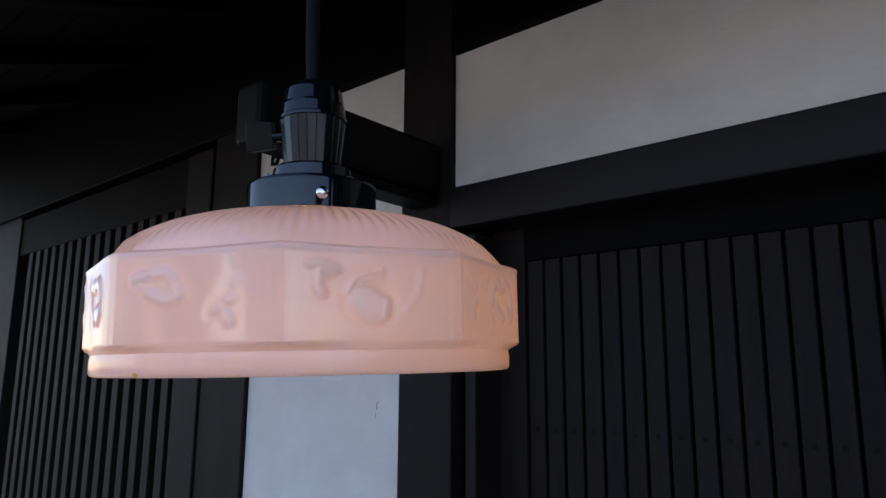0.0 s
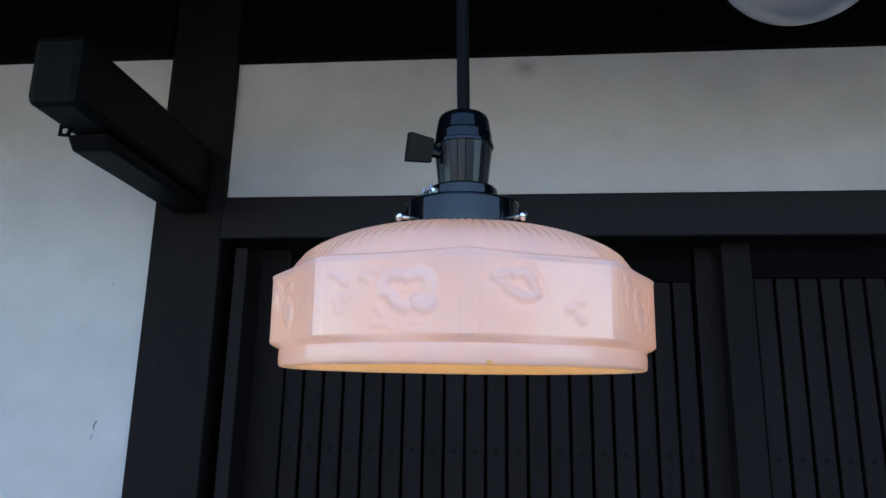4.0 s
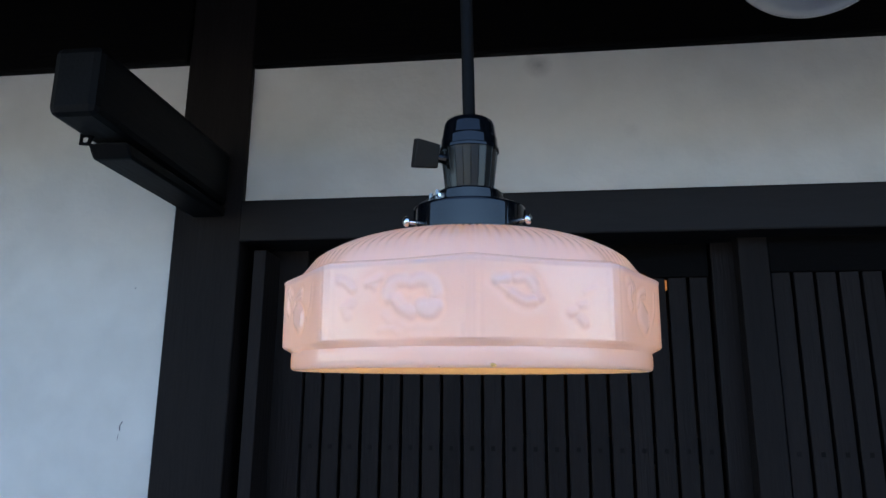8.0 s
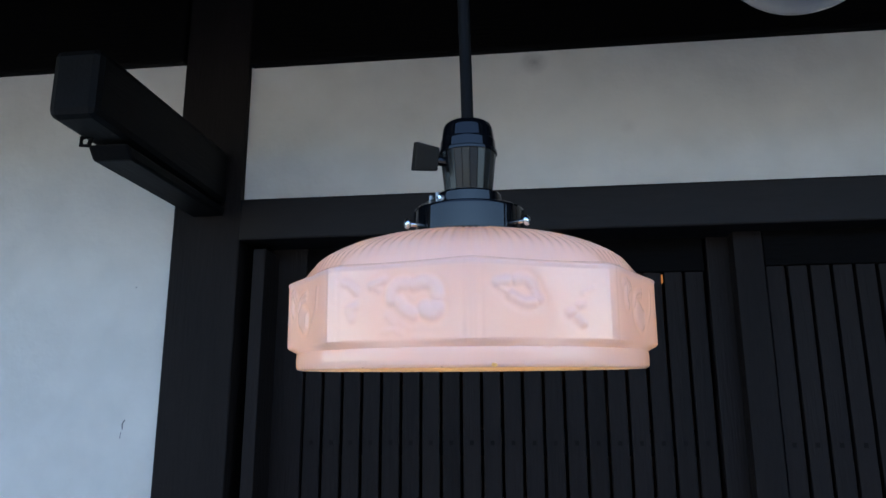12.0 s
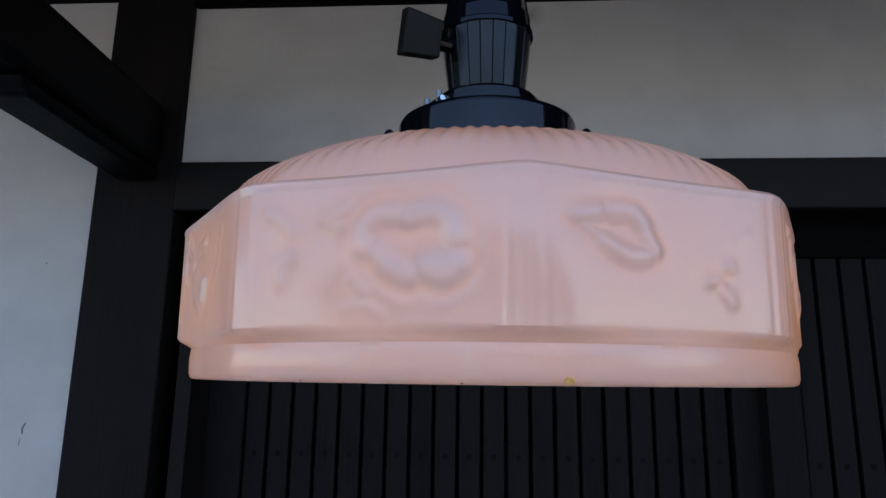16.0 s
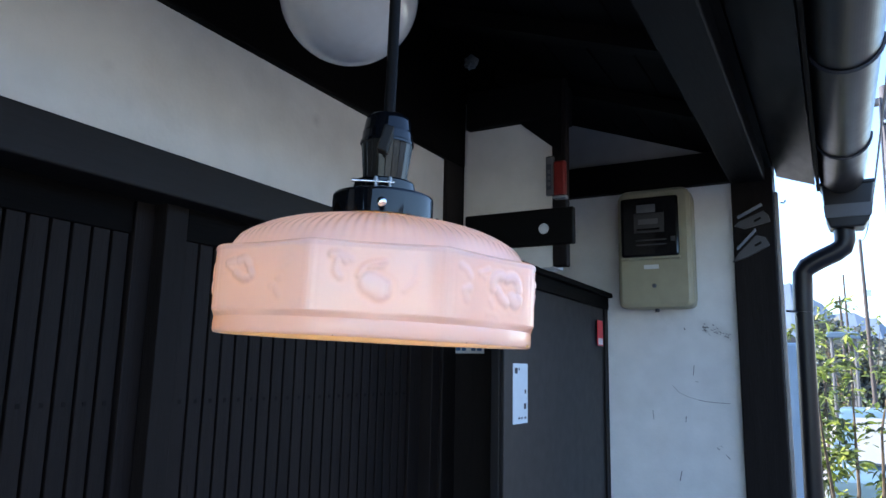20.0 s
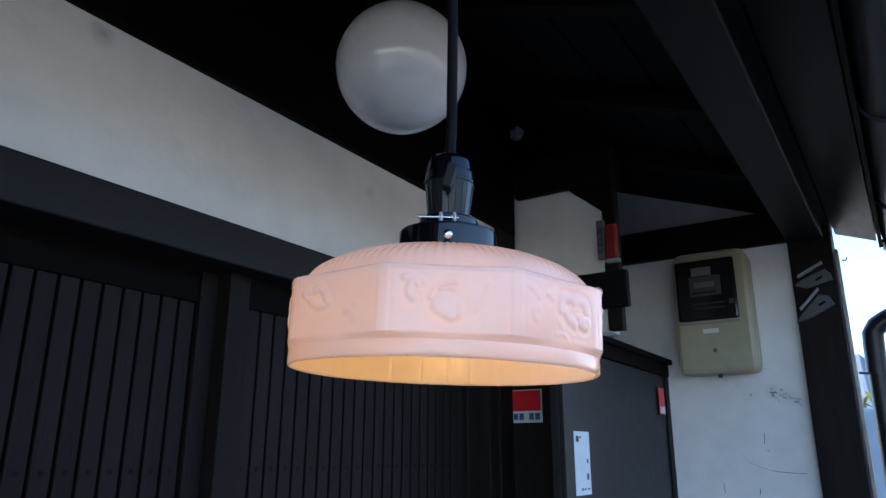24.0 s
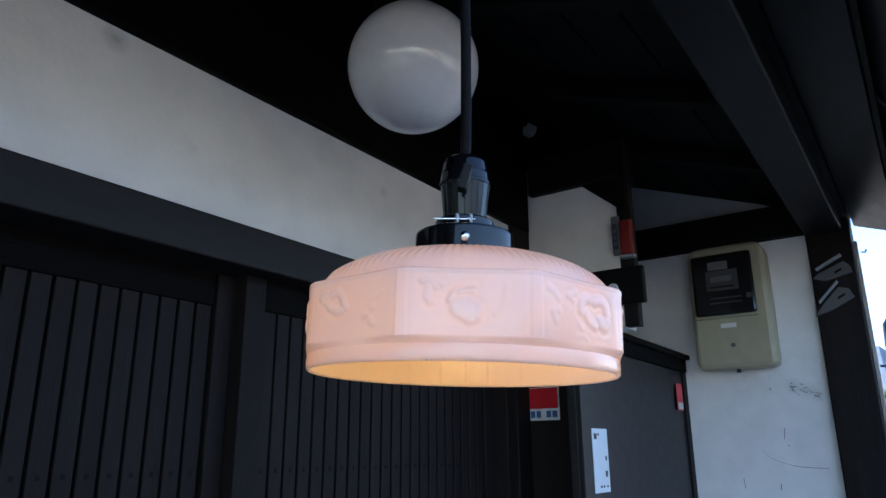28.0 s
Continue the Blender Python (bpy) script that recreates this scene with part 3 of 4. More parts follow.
part("offset_pipe", tube([(1.92, 0.041, 2.005), (1.92, 0.041, 1.965), (1.92, 0.048, 1.944), (1.92, 0.070, 1.928), (1.92, 0.125, 1.902), (1.92, 0.155, 1.884), (1.92, 0.170, 1.862), (1.92, 0.173, 1.80)], 0.031, 20), GUTTER, dp, smooth=True)
part("pipe", tube([(1.92, 0.173, 1.80), (1.92, 0.192, 0.0)], 0.028, 20), GUTTER, dp, smooth=True)
part("collar", tube([(1.92, 0.172, 1.83), (1.92, 0.175, 1.735)], 0.0305, 20), GUTTER, dp, smooth=True)
part("clip", tube([(1.92, 0.175, 1.735), (1.86, 0.220, 1.735)], 0.004, 8), INK, dp)
pp = thing("pale_blue_board", (2.3, 0.25, 0.0), "pale blue weathered board standing behind the post", "board")
part("board", box(2.25, 2.30, 0.190, 0.45, 0.0, 1.65, 0.012), PALE_BLUE, pp)

# ---- the white globe lamp under the eave ----
GC = (0.118, 0.692, 2.076)
gl = thing("globe_lamp", (GC[0], GC[1], soffit_z(GC[1])), "unlit white glass globe lamp hanging under the eave", "lamp")
OPAL = plain("white_opal_glass", (0.52, 0.52, 0.52), 0.12, coat=0.5)
gprof = [(0.1035 * math.sin(a), -0.1035 * math.cos(a)) for a in [math.pi * i / 40 for i in range(37)]]
part("globe", lathe(gprof, GC, 64), OPAL, gl, smooth=True)
part("neck", lathe([(0.0, 0.092), (0.040, 0.092), (0.040, 0.125), (0.022, 0.140), (0.010, 0.150), (0.010, 0.27), (0.045, 0.285), (0.045, 0.335), (0, 0.335)], GC, 32), BAKELITE, gl, smooth=False)

# scuffs and stains on the plaster
def scuff(points, r, wall, material=SCUFF):
    """A thin smear lying on a wall, as a flat ribbon."""
    return part("scuff", tube(points, r, 5), material, wall)


east = bpy.data.objects["wall_east"]
for pts, r in (([(0.530, 1.679), (0.526, 1.673)], 0.0022), ([(0.470, 1.683), (0.462, 1.679), (0.455, 1.682)], 0.0028), ([(0.445, 1.672), (0.437, 1.668)], 0.0016), ([(0.432, 1.664), (0.424, 1.660)], 0.0018), ([(0.402, 1.652), (0.391, 1.646)], 0.0020), ([(0.452, 1.660), (0.447, 1.652)], 0.0012),
               ([(0.502, 1.556), (0.506, 1.523)], 0.0015), ([(0.533, 1.391), (0.535, 1.372)], 0.0018), ([(0.500, 1.505), (0.493, 1.502)], 0.0012), ([(0.553, 1.217), (0.560, 1.184)], 0.0020), ([(0.442, 1.297), (0.434, 1.290)], 0.0018), ([(0.416, 1.277), (0.404, 1.264)], 0.0016), ([(0.432, 1.303), (0.425, 1.300)], 0.0012), ([(0.468, 1.676), (0.458, 1.670)], 0.0016), ([(0.440, 1.690), (0.434, 1.686)], 0.0014), ([(0.418, 1.668), (0.412, 1.660)], 0.0018), ([(0.640, 1.405), (0.638, 1.375)], 0.0014)):
    scuff([(1.7903, a, z) for a, z in pts], r * 0.8, east)
scuff([(1.7903, a, z) for a, z in ((0.574, 1.490), (0.553, 1.466), (0.520, 1.452), (0.492, 1.444))], 0.0009, east, FAINT)
scuff([(1.7903, a, z) for a, z in ((0.492, 1.444), (0.465, 1.440), (0.440, 1.438), (0.396, 1.4365))], 0.0013, east, DULL_SCUFF)
fleck = random.Random(21)
for i in range(26):
    a, z = fleck.uniform(0.388, 0.475), fleck.gauss(0, 0.007)
    z += 1.684 - 0.42 * (0.475 - a)
    scuff([(1.7903, a, z), (1.7903, a - fleck.uniform(0.002, 0.006), z - fleck.uniform(-0.001, 0.004))], fleck.uniform(0.0007, 0.0019), east)
strip = bpy.data.objects["wall_north_panel_beside_post"]
for pts, r in (([(-0.857, 1.502), (-0.861, 1.496), (-0.860, 1.488)], 0.0016), ([(-0.862, 1.483), (-0.863, 1.474)], 0.0010), ([(-0.858, 1.716), (-0.860, 1.714)], 0.0014)):
    scuff([(a, 1.0002, z) for a, z in pts], r * 0.6, strip)
# crumpled scrap of paper caught under the eave
sc_ = thing("paper_scrap", (1.02, 0.918, 2.36), "crumpled grey scrap caught on the dark boards", "scrap")
cr = bmesh.new()
bmesh.ops.create_icosphere(cr, subdivisions=3, radius=0.024)
crng = random.Random(3)
for v in cr.verts:
    v.co *= crng.uniform(0.55, 1.1)
    v.co.x *= 0.5
bmesh.ops.translate(cr, verts=cr.verts, vec=Vector((1.02, 0.950, 2.395)))
part("crumple", cr, METER_PALE, sc_)

# ---- the pink glass pendant lamp ----
LC = Vector((-0.2544, 0.3653, 1.5455))
LEAN_T = Matrix.Rotation(math.atan2(0.0357, 1.0), 4, 'X')
lamp = thing("pendant_lamp", LC, "lit pink milk-glass pendant lamp on a black cord", "lamp")
SIDES, CORNER = 9, radians(-85)


def off_line(u, v, pts):
    """Distance from a point to a line of points."""
    best = 1e9
    for (x0, y0), (x1, y1) in zip(pts, pts[1:]):
        dx, dy = x1 - x0, y1 - y0
        k = min(1.0, max(0.0, ((u - x0) * dx + (v - y0) * dy) / (dx * dx + dy * dy)))
        best = min(best, (u - x0 - k * dx) ** 2 + (v - y0 - k * dy) ** 2)
    return math.sqrt(best)


def curve(pts, steps=4):
    """A smooth line through the points."""
    if len(pts) < 3:
        return pts
    q = [Vector(v) for v in pts]
    ring = (q[0] - q[-1]).length < 0.01
    out = []
    for i in range(len(q) - 1):
        p0 = q[i - 1] if i else (q[-2] if ring else 2 * q[0] - q[1])
        p3 = q[i + 2] if i + 2 < len(q) else (q[1] if ring else 2 * q[-1] - q[-2])
        p1, p2 = q[i], q[i + 1]
        for k in range(steps):
            t = k / steps
            v = 0.5 * (2 * p1 + (p2 - p0) * t + (2 * p0 - 5 * p1 + 4 * p2 - p3) * t * t + (3 * p1 - p0 - 3 * p2 + p3) * t ** 3)
            out.append((v.x, v.y))
    return out + [pts[-1]]


@functools.lru_cache(maxsize=None)
def bump_at(u, v, which):
    """Height and glass thickness of the pressed figures: ridges (half width, height, line) with a shallow moat round them."""
    high, moat = 0.0, 0.0
    for w, top, pts in FIGURES[which]:
        d = off_line(u, v, pts)
        if d < w + 6:
            high = max(high, top * 0.5 * (1 - math.tanh((d - 0.85 * w) / 1.15)) * (0.7 + 0.3 * max(0.0, 1 - (d / w) ** 2)))
            moat = max(moat, 0.24 * top * math.exp(-((d - w - 1.2) / 1.7) ** 2))
    moat *= max(0.0, 1 - 2.5 * high)
    return 1.05 * high - 0.85 * moat, 0.69 * high - 0.69 * moat


# figures in millimetres on a face about 77 wide and 42 high
FLOWER = [(3.2, 0.95, [(-2.4, 1.8), (-2.2, 6), (1.2, 9.2), (5.6, 9.2)]), (3.3, 0.95, [(9.4, 8.4), (14.8, 9.6), (19.5, 7.4), (21.3, 2.6)]), (4.3, 1.15, [(15.0, -3.6), (18.6, -5.0), (20.6, -3.4)]), (3.2, 0.95, [(1.6, 0.2), (4.6, -3.4), (9.4, -5.8)]),
          (2.2, 0.5, [(-29.6, 11.4), (-25.9, 9.9), (-22.2, 6.4)]), (2.1, 0.5, [(-13.8, 8.8), (-10.8, 9.7), (-7.0, 11.6)]), (2.0, 0.42, [(-13.0, 9.2), (-9.5, 6.8)]),
          (2.5, 0.5, [(-26.4, -2.2), (-22.6, -0.4)]), (2.5, 0.45, [(-26.0, -3.6), (-24.6, -6.4)]), (1.8, 0.3, [(-4.7, -6.2), (-2.0, -9.4)]), (1.7, 0.2, [(-6.8, -13.8), (-1.6, -13), (2.6, -15.2)]), (1.4, 0.12, [(9.5, -17), (18.9, -17.2)])]
SPRIG = [(2.5, 0.95, [(-25.8, 8.6), (-20.4, 9.8)]), (2.6, 0.95, [(-16.0, 10), (-11.0, 10.6), (-7.4, 7.2)]), (2.4, 0.95, [(-6.2, 4.4), (-4.4, 1.4)]), (2.4, 0.95, [(-18.6, 2.6), (-11.6, -0.6), (-7.0, -0.2)]), (1.6, 0.5, [(-24.0, 6), (-20.0, 3.6)]),
         (2.1, 0.45, [(11.8, -5.2), (14.4, -4.6)]), (1.9, 0.42, [(17.0, -1.6), (19.4, -1.0)]), (2.3, 0.46, [(16.4, -7.4), (18.8, -10.0)]), (1.2, 0.2, [(19.8, 4.6), (25.6, 7.6)])]
FRUIT = [(7.0, 0.95, [(-4.2, -2.0), (1.0, -5.0)]), (2.4, 1.1, [(4.8, -2.4), (4.2, -7.4)]), (1.6, 0.8, [(-10.8, 1.6), (-8.0, 6.8), (-2.6, 9.2), (3.0, 10.0)]), (1.2, 0.5, [(-5.6, 6.0), (2.6, 7.4)]),
         (2.2, 0.8, [(-25.6, 12.4), (-21.4, 12.8), (-18.6, 9.4)]), (2.2, 0.8, [(-22.4, 9.6), (-23.0, 3.6), (-21.0, 0.8)]), (1.8, 0.6, [(-18.0, 12.2), (-15.4, 10.2)]), (1.5, 0.3, [(21.0, 10.8), (19.4, 1.2), (14.2, -5.2)])]
FIGURES = [[(w, top, curve(pts)) for w, top, pts in figure] for figure in (FLOWER, SPRIG, FRUIT)]
R9 = 0.1130
APO = R9 * math.cos(math.pi / SIDES)
HALF = R9 * math.sin(math.pi / SIDES)


def shade_radius(ang, z):
    """Radius of the nine-sided band at an angle, with rounded corners, corner ridges and figures."""
    k = (ang - CORNER) / (2 * math.pi / SIDES)
    i = math.floor(k)
    f = (k - i - 0.5) * 2 * math.pi / SIDES
    flat = APO / math.cos(f)
    rim = 0.1112
    r = -math.log(math.exp(-flat * 900) + math.exp(-rim * 900)) / 900
    u, v = APO * math.tan(f) * 1000, (z - 0.0312) * 1000
    edge = HALF * 1000 - abs(u)
    r += 0.00016 * math.exp(-((edge - 2.6) / 1.0) ** 2) - 0.00010 * math.exp(-((edge - 5.0) / 1.0) ** 2)
    high, thick = bump_at(round(u, 2), round(v, 2), (i + 1) % 3)
    return r + 0.001 * high, thick


def build_shade():
    bm = bmesh.new()
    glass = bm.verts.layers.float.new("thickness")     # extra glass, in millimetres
    n = 9 * 128
    rows = []
    rows += [("c", 0.1038, 0.0), ("c", 0.1046, 0.0002), ("c", 0.1053, 0.0008), ("c", 0.1056, 0.0018), ("c", 0.1057, 0.0040), ("c", 0.1057, 0.0068), ("c", 0.1055, 0.0086), ("w", 0.1053, 0.0098)]
    for z in (0.0100, 0.0105, 0.0111, 0.0117, 0.0123):
        rows.append(("p", 0.0, z))
    for i in range(1, 60):
        rows.append(("p", 0.0, 0.0127 + 0.0360 * i / 60))
    for t in (0.0, 0.15, 0.3, 0.5, 0.7, 0.85, 1.0):
        rows.append(("p", 0.0007 * math.sin(math.pi * min(1.0, 1.6 * t)) - 0.0036 * t * t, 0.0490 + 0.0036 * (1 - (1 - t) ** 2)))
    dome = [(0.1056, 0.0522), (0.1046, 0.0521), (0.1036, 0.0531), (0.1026, 0.0546), (0.1010, 0.0567), (0.0985, 0.0594), (0.0950, 0.0626), (0.0905, 0.0657), (0.0850, 0.0688), (0.0785, 0.0718), (0.0700, 0.0747), (0.0600, 0.0771), (0.0500, 0.0788), (0.0400, 0.0799), (0.0310, 0.0804)]
    for r, z in dome:
        rows.append(("d", r, z))
    inner = [(0.0280, 0.0795), (0.0360, 0.0780), (0.0530, 0.0758), (0.0700, 0.0722), (0.0835, 0.0672), (0.0925, 0.0610), (0.0975, 0.0540), (0.1000, 0.0450), (0.1018, 0.0300), (0.1026, 0.0180), (0.1028, 0.0080), (0.1026, 0.0010)]
    for r, z in inner:
        rows.append(("c", r, z))
    rings = []
    for kind, r, z in rows:
        ring = []
        for i in range(n):
            a = 2 * math.pi * i / n
            zz, thick = z, 0.0
            if kind == "p":
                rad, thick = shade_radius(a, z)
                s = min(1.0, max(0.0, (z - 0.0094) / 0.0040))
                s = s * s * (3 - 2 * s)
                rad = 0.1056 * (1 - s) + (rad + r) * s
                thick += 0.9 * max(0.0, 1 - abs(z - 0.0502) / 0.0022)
                kk = (a - CORNER) / (2 * math.pi / SIDES)
                ff = 2 * (kk - math.floor(kk)) - 1
                zz = z + 0.0004 * (1 - ff * ff) * max(0.0, 1 - (z - 0.0105) / 0.010) - 0.0008 * (1 - ff * ff) * max(0.0, (z - 0.043) / 0.010)
            elif kind == "d":
                mid = min(1.0, max(0.0, (0.1060 - r) / 0.012))
                k = (a - CORNER) / (2 * math.pi / SIDES)
                f = (k - math.floor(k) - 0.5) * 2 * math.pi / SIDES
                rad = r * (1 - (1 - mid) * (1 - min(1.0, math.cos(math.pi / SIDES) / math.cos(f))) * 0.8)
                zz = z + 0.00034 * mid * math.cos(108 * a) * min(1.0, r / 0.07)
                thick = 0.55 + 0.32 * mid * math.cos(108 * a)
            else:
                rad = r
                if r < 0.1034 and z < 0.07:       # the inside follows the flutes and faces a little
                    rad += 0.00007 * math.cos(27 * a + 0.6) + 0.00005 * math.sin(61 * a + 40 * z)
                    for seam in (5, 21, 31, 44, 58, 83, 97, 124, 160, 205, 260, 310):
                        gap = (math.degrees(a) - seam + 180) % 360 - 180
                        if abs(gap) < 3:
                            rad -= 0.00028 * math.exp(-(gap / 0.7) ** 2)
            vert = bm.verts.new(LC + LEAN_T @ Vector((rad * math.cos(a), rad * math.sin(a), zz)))
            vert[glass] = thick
            ring.append(vert)
        rings.append(ring)
    rings.append(rings[0])
    inside = len(rows) - len(inner)
    for k, (a, b) in enumerate(zip(rings, rings[1:])):
        for i in range(n):
            j = (i + 1) % n
            bm.faces.new((a[i], a[j], b[j], b[i])).material_index = 1 if k >= inside else 0
    bmesh.ops.recalc_face_normals(bm, faces=bm.faces)
    return bm


def milk_glass(name="pink_milk_glass", low=(0.96, 0.80, 0.765, 1), high=(0.98, 0.85, 0.825, 1), skin=1.0, rough=0.10, wavy=0.3):
    """Pressed milk glass: glossy skin over a scattering pink body that lets some lamp light through."""
    m = bpy.data.materials.new(name)
    m.use_nodes = True
    t = m.node_tree
    n, l = t.nodes, t.links
    b = n["Principled BSDF"]
    co = n.new("ShaderNodeTexCoord")
    no = n.new("ShaderNodeTexNoise")
    no.inputs["Scale"].default_value, no.inputs["Detail"].default_value = 16, 3
    l.new(co.outputs["Object"], no.inputs["Vector"])
    ra = n.new("ShaderNodeValToRGB")
    ra.color_ramp.elements[0].position, ra.color_ramp.elements[1].position = 0.3, 0.75
    ra.color_ramp.elements[0].color, ra.color_ramp.elements[1].color = low, high
    l.new(no.outputs["Fac"], ra.inputs["Fac"])
    l.new(ra.outputs["Color"], b.inputs["Base Color"])
    b.inputs["Roughness"].default_value = rough
    b.inputs["Specular IOR Level"].default_value = 0.6 * skin
    b.inputs["Coat Weight"].default_value = skin
    b.inputs["Coat IOR"].default_value = 1.65
    b.inputs["Coat Roughness"].default_value = 0.03
    b.inputs["Subsurface Weight"].default_value = 0.15
    b.inputs["Subsurface Radius"].default_value = (1.0, 0.7, 0.5)
    b.inputs["Subsurface Scale"].default_value = 0.002
    wob = n.new("ShaderNodeTexNoise")
    wob.inputs["Scale"].default_value, wob.inputs["Detail"].default_value = 70, 2
    l.new(co.outputs["Object"], wob.inputs["Vector"])
    bu = n.new("ShaderNodeBump")
    bu.inputs["Strength"].default_value, bu.inputs["Distance"].default_value = wavy, 0.0006
    l.new(wob.outputs["Fac"], bu.inputs["Height"])
    l.new(bu.outputs[0], b.inputs["Normal"])
    l.new(bu.outputs[0], b.inputs["Coat Normal"])
    tr = n.new("ShaderNodeBsdfTranslucent")
    mx = n.new("ShaderNodeMixShader")
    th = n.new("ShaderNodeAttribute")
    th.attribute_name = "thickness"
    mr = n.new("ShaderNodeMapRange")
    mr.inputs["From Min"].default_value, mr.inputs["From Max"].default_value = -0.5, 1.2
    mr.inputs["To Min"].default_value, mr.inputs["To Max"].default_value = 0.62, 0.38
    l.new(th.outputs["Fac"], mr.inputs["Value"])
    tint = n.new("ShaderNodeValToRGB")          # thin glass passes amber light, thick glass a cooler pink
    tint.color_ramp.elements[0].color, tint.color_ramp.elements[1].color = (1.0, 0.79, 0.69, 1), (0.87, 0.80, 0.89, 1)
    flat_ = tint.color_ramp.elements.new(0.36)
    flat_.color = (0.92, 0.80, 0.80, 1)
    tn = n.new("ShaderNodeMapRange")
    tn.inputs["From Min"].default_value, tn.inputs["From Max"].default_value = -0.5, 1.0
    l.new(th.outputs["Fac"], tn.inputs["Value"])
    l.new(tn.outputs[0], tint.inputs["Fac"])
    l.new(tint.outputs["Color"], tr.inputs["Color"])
    l.new(mr.outputs[0], mx.inputs[0])
    l.new(b.outputs[0], mx.inputs[1])
    l.new(tr.outputs[0], mx.inputs[2])
    l.new(mx.outputs[0], n["Material Output"].inputs["Surface"])
    return m


# The inner face is tinted yellow to stand for the bulb's warm light.
shade = part("shade", build_shade(), [milk_glass(), milk_glass("lamplit_inner_glass", (0.72, 0.60, 0.36, 1), (0.76, 0.65, 0.41, 1), 0.2, 0.3, 1.0)], lamp, "nine-sided pink milk-glass shade with pressed flowers", smooth=True)


def tight(profile, d=0.0005):
    """The same profile with a ring close to each corner, so that the flats between stay flat."""
    out = [profile[0]]
    for (r0, z0), (r1, z1) in zip(profile, profile[1:]):
        k = math.hypot(r1 - r0, z1 - z0)
        if k > 3 * d:
            out += [(r0 + (r1 - r0) * d / k, z0 + (z1 - z0) * d / k), (r1 - (r1 - r0) * d / k, z1 - (z1 - z0) * d / k)]
        out.append((r1, z1))
    return out


def lampz(profile, steps=48):
    return lathe(tight(profile), LC, steps, turn=LEAN_T)


def lamp_at(az, r, z):
    return LC + LEAN_T @ Vector((r * math.cos(radians(az)), r * math.sin(radians(az)), z))


holder = part("shade_holder", lampz([(0.0200, 0.0833), (0.0352, 0.0833), (0.0352, 0.0985), (0.0347, 0.0997), (0.0336, 0.1003), (0.0222, 0.1010), (0.0212, 0.1018), (0.0212, 0.1094), (0.0202, 0.1106), (0.0, 0.1106)], 64), BAKELITE, lamp, "glossy black holder collar", smooth=True)
# fluted socket body with flat ribs
sb = bmesh.new()
prof = [(0.0152, 0.1104), (0.0154, 0.1127), (0.0168, 0.1252), (0.0180, 0.1362), (0.0182, 0.1377)]
rings = []
NS = 22 * 3
for r, z in prof:
    ring = []
    for i in range(NS):
        turn_ = (i // 3 + (0.0, 0.05, 0.95)[i % 3]) * 2 * math.pi / 22
        rr = r - (0.00035 if i % 3 == 0 else 0)
        ring.append(sb.verts.new(LC + LEAN_T @ Vector((rr * math.cos(turn_), rr * math.sin(turn_), z))))
    rings.append(ring)
for a, b in zip(rings, rings[1:]):
    for i in range(NS):
        j = (i + 1) % NS
        sb.faces.new((a[i], a[j], b[j], b[i]))
part("socket_body", sb, RIBBED_BLACK, lamp, "glossy black fluted socket")
part("socket_cap", lampz([(0.0180, 0.1375), (0.0190, 0.1378), (0.0190, 0.1394), (0.0182, 0.1402), (0.0178, 0.1462), (0.0174, 0.1470), (0.0162, 0.1550), (0.0152, 0.1574), (0.0134, 0.1588), (0.0100, 0.1596), (0.0, 0.1596)], 48), BAKELITE, lamp, "", smooth=True)
# turn key
kd = -147
key = part("switch_key", tube([lamp_at(kd, 0.012, 0.1310), lamp_at(kd, 0.024, 0.1310)], 0.0030, 12), BAKELITE, lamp, "black turn key")
kb = prism([(0.0225, -0.0074), (0.0385, -0.0090), (0.0385, 0.0090), (0.0225, 0.0074)], "y", -0.0032, 0.0032, bevel=0.0008)
bmesh.ops.transform(kb, matrix=Matrix.Translation(lamp_at(0, 0, 0.1320)) @ LEAN_T @ Matrix.Rotation(radians(kd), 4, 'Z') @ Matrix.Rotation(radians(-14), 4, 'X'), verts=kb.verts)
part("paddle", kb, KEY_BLACK, key)
# holder screws
for az in (-146.5, -32, 88):
    sc = part("holder_screw", tube([lamp_at(az, 0.033, 0.0880), lamp_at(az, 0.0425, 0.0880)], 0.0014, 10), CHROME, lamp, "small bright screw", smooth=True)
    hd = bmesh.new()
    bmesh.ops.create_uvsphere(hd, u_segments=16, v_segments=10, radius=0.0032, matrix=Matrix.Translation(lamp_at(az, 0.0430, 0.0880)) @ LEAN_T @ Matrix.Rotation(radians(az), 4, 'Z') @ Matrix.Diagonal((0.65, 1, 1, 1)))
    part("screw_head", hd, CHROME, sc, smooth=True)
# clamp band round the neck, drawn tight by a long thin screw through two lugs
cl = part("clamp_band", lampz([(0.0208, 0.1027), (0.0217, 0.1027), (0.0217, 0.1072), (0.0208, 0.1072)], 48), BAKELITE, lamp, "", smooth=True)
toward, aside = Vector((-0.84, -0.54, 0)), Vector((0.54, -0.84, 0))


def clamp_at(side, out, z):
    return LC + LEAN_T @ (toward * out + aside * side + Vector((0, 0, z)))


part("clamp_screw", tube([clamp_at(-0.021, 0.0245, 0.1054), clamp_at(0.0075, 0.0245, 0.1054)], 0.0011, 10), CHROME, cl, "long thin bright screw", smooth=True)
for side in (-0.0050, 0.0045):
    part("clamp_lug", tube([clamp_at(side, 0.0245, 0.1022), clamp_at(side, 0.0245, 0.1090)], 0.0012, 8), LUG_STEEL, cl, smooth=True)
    part("clamp_plate", tube([clamp_at(side, 0.0195, 0.1056), clamp_at(side, 0.0245, 0.1056)], 0.0020, 8), ZINC, cl)
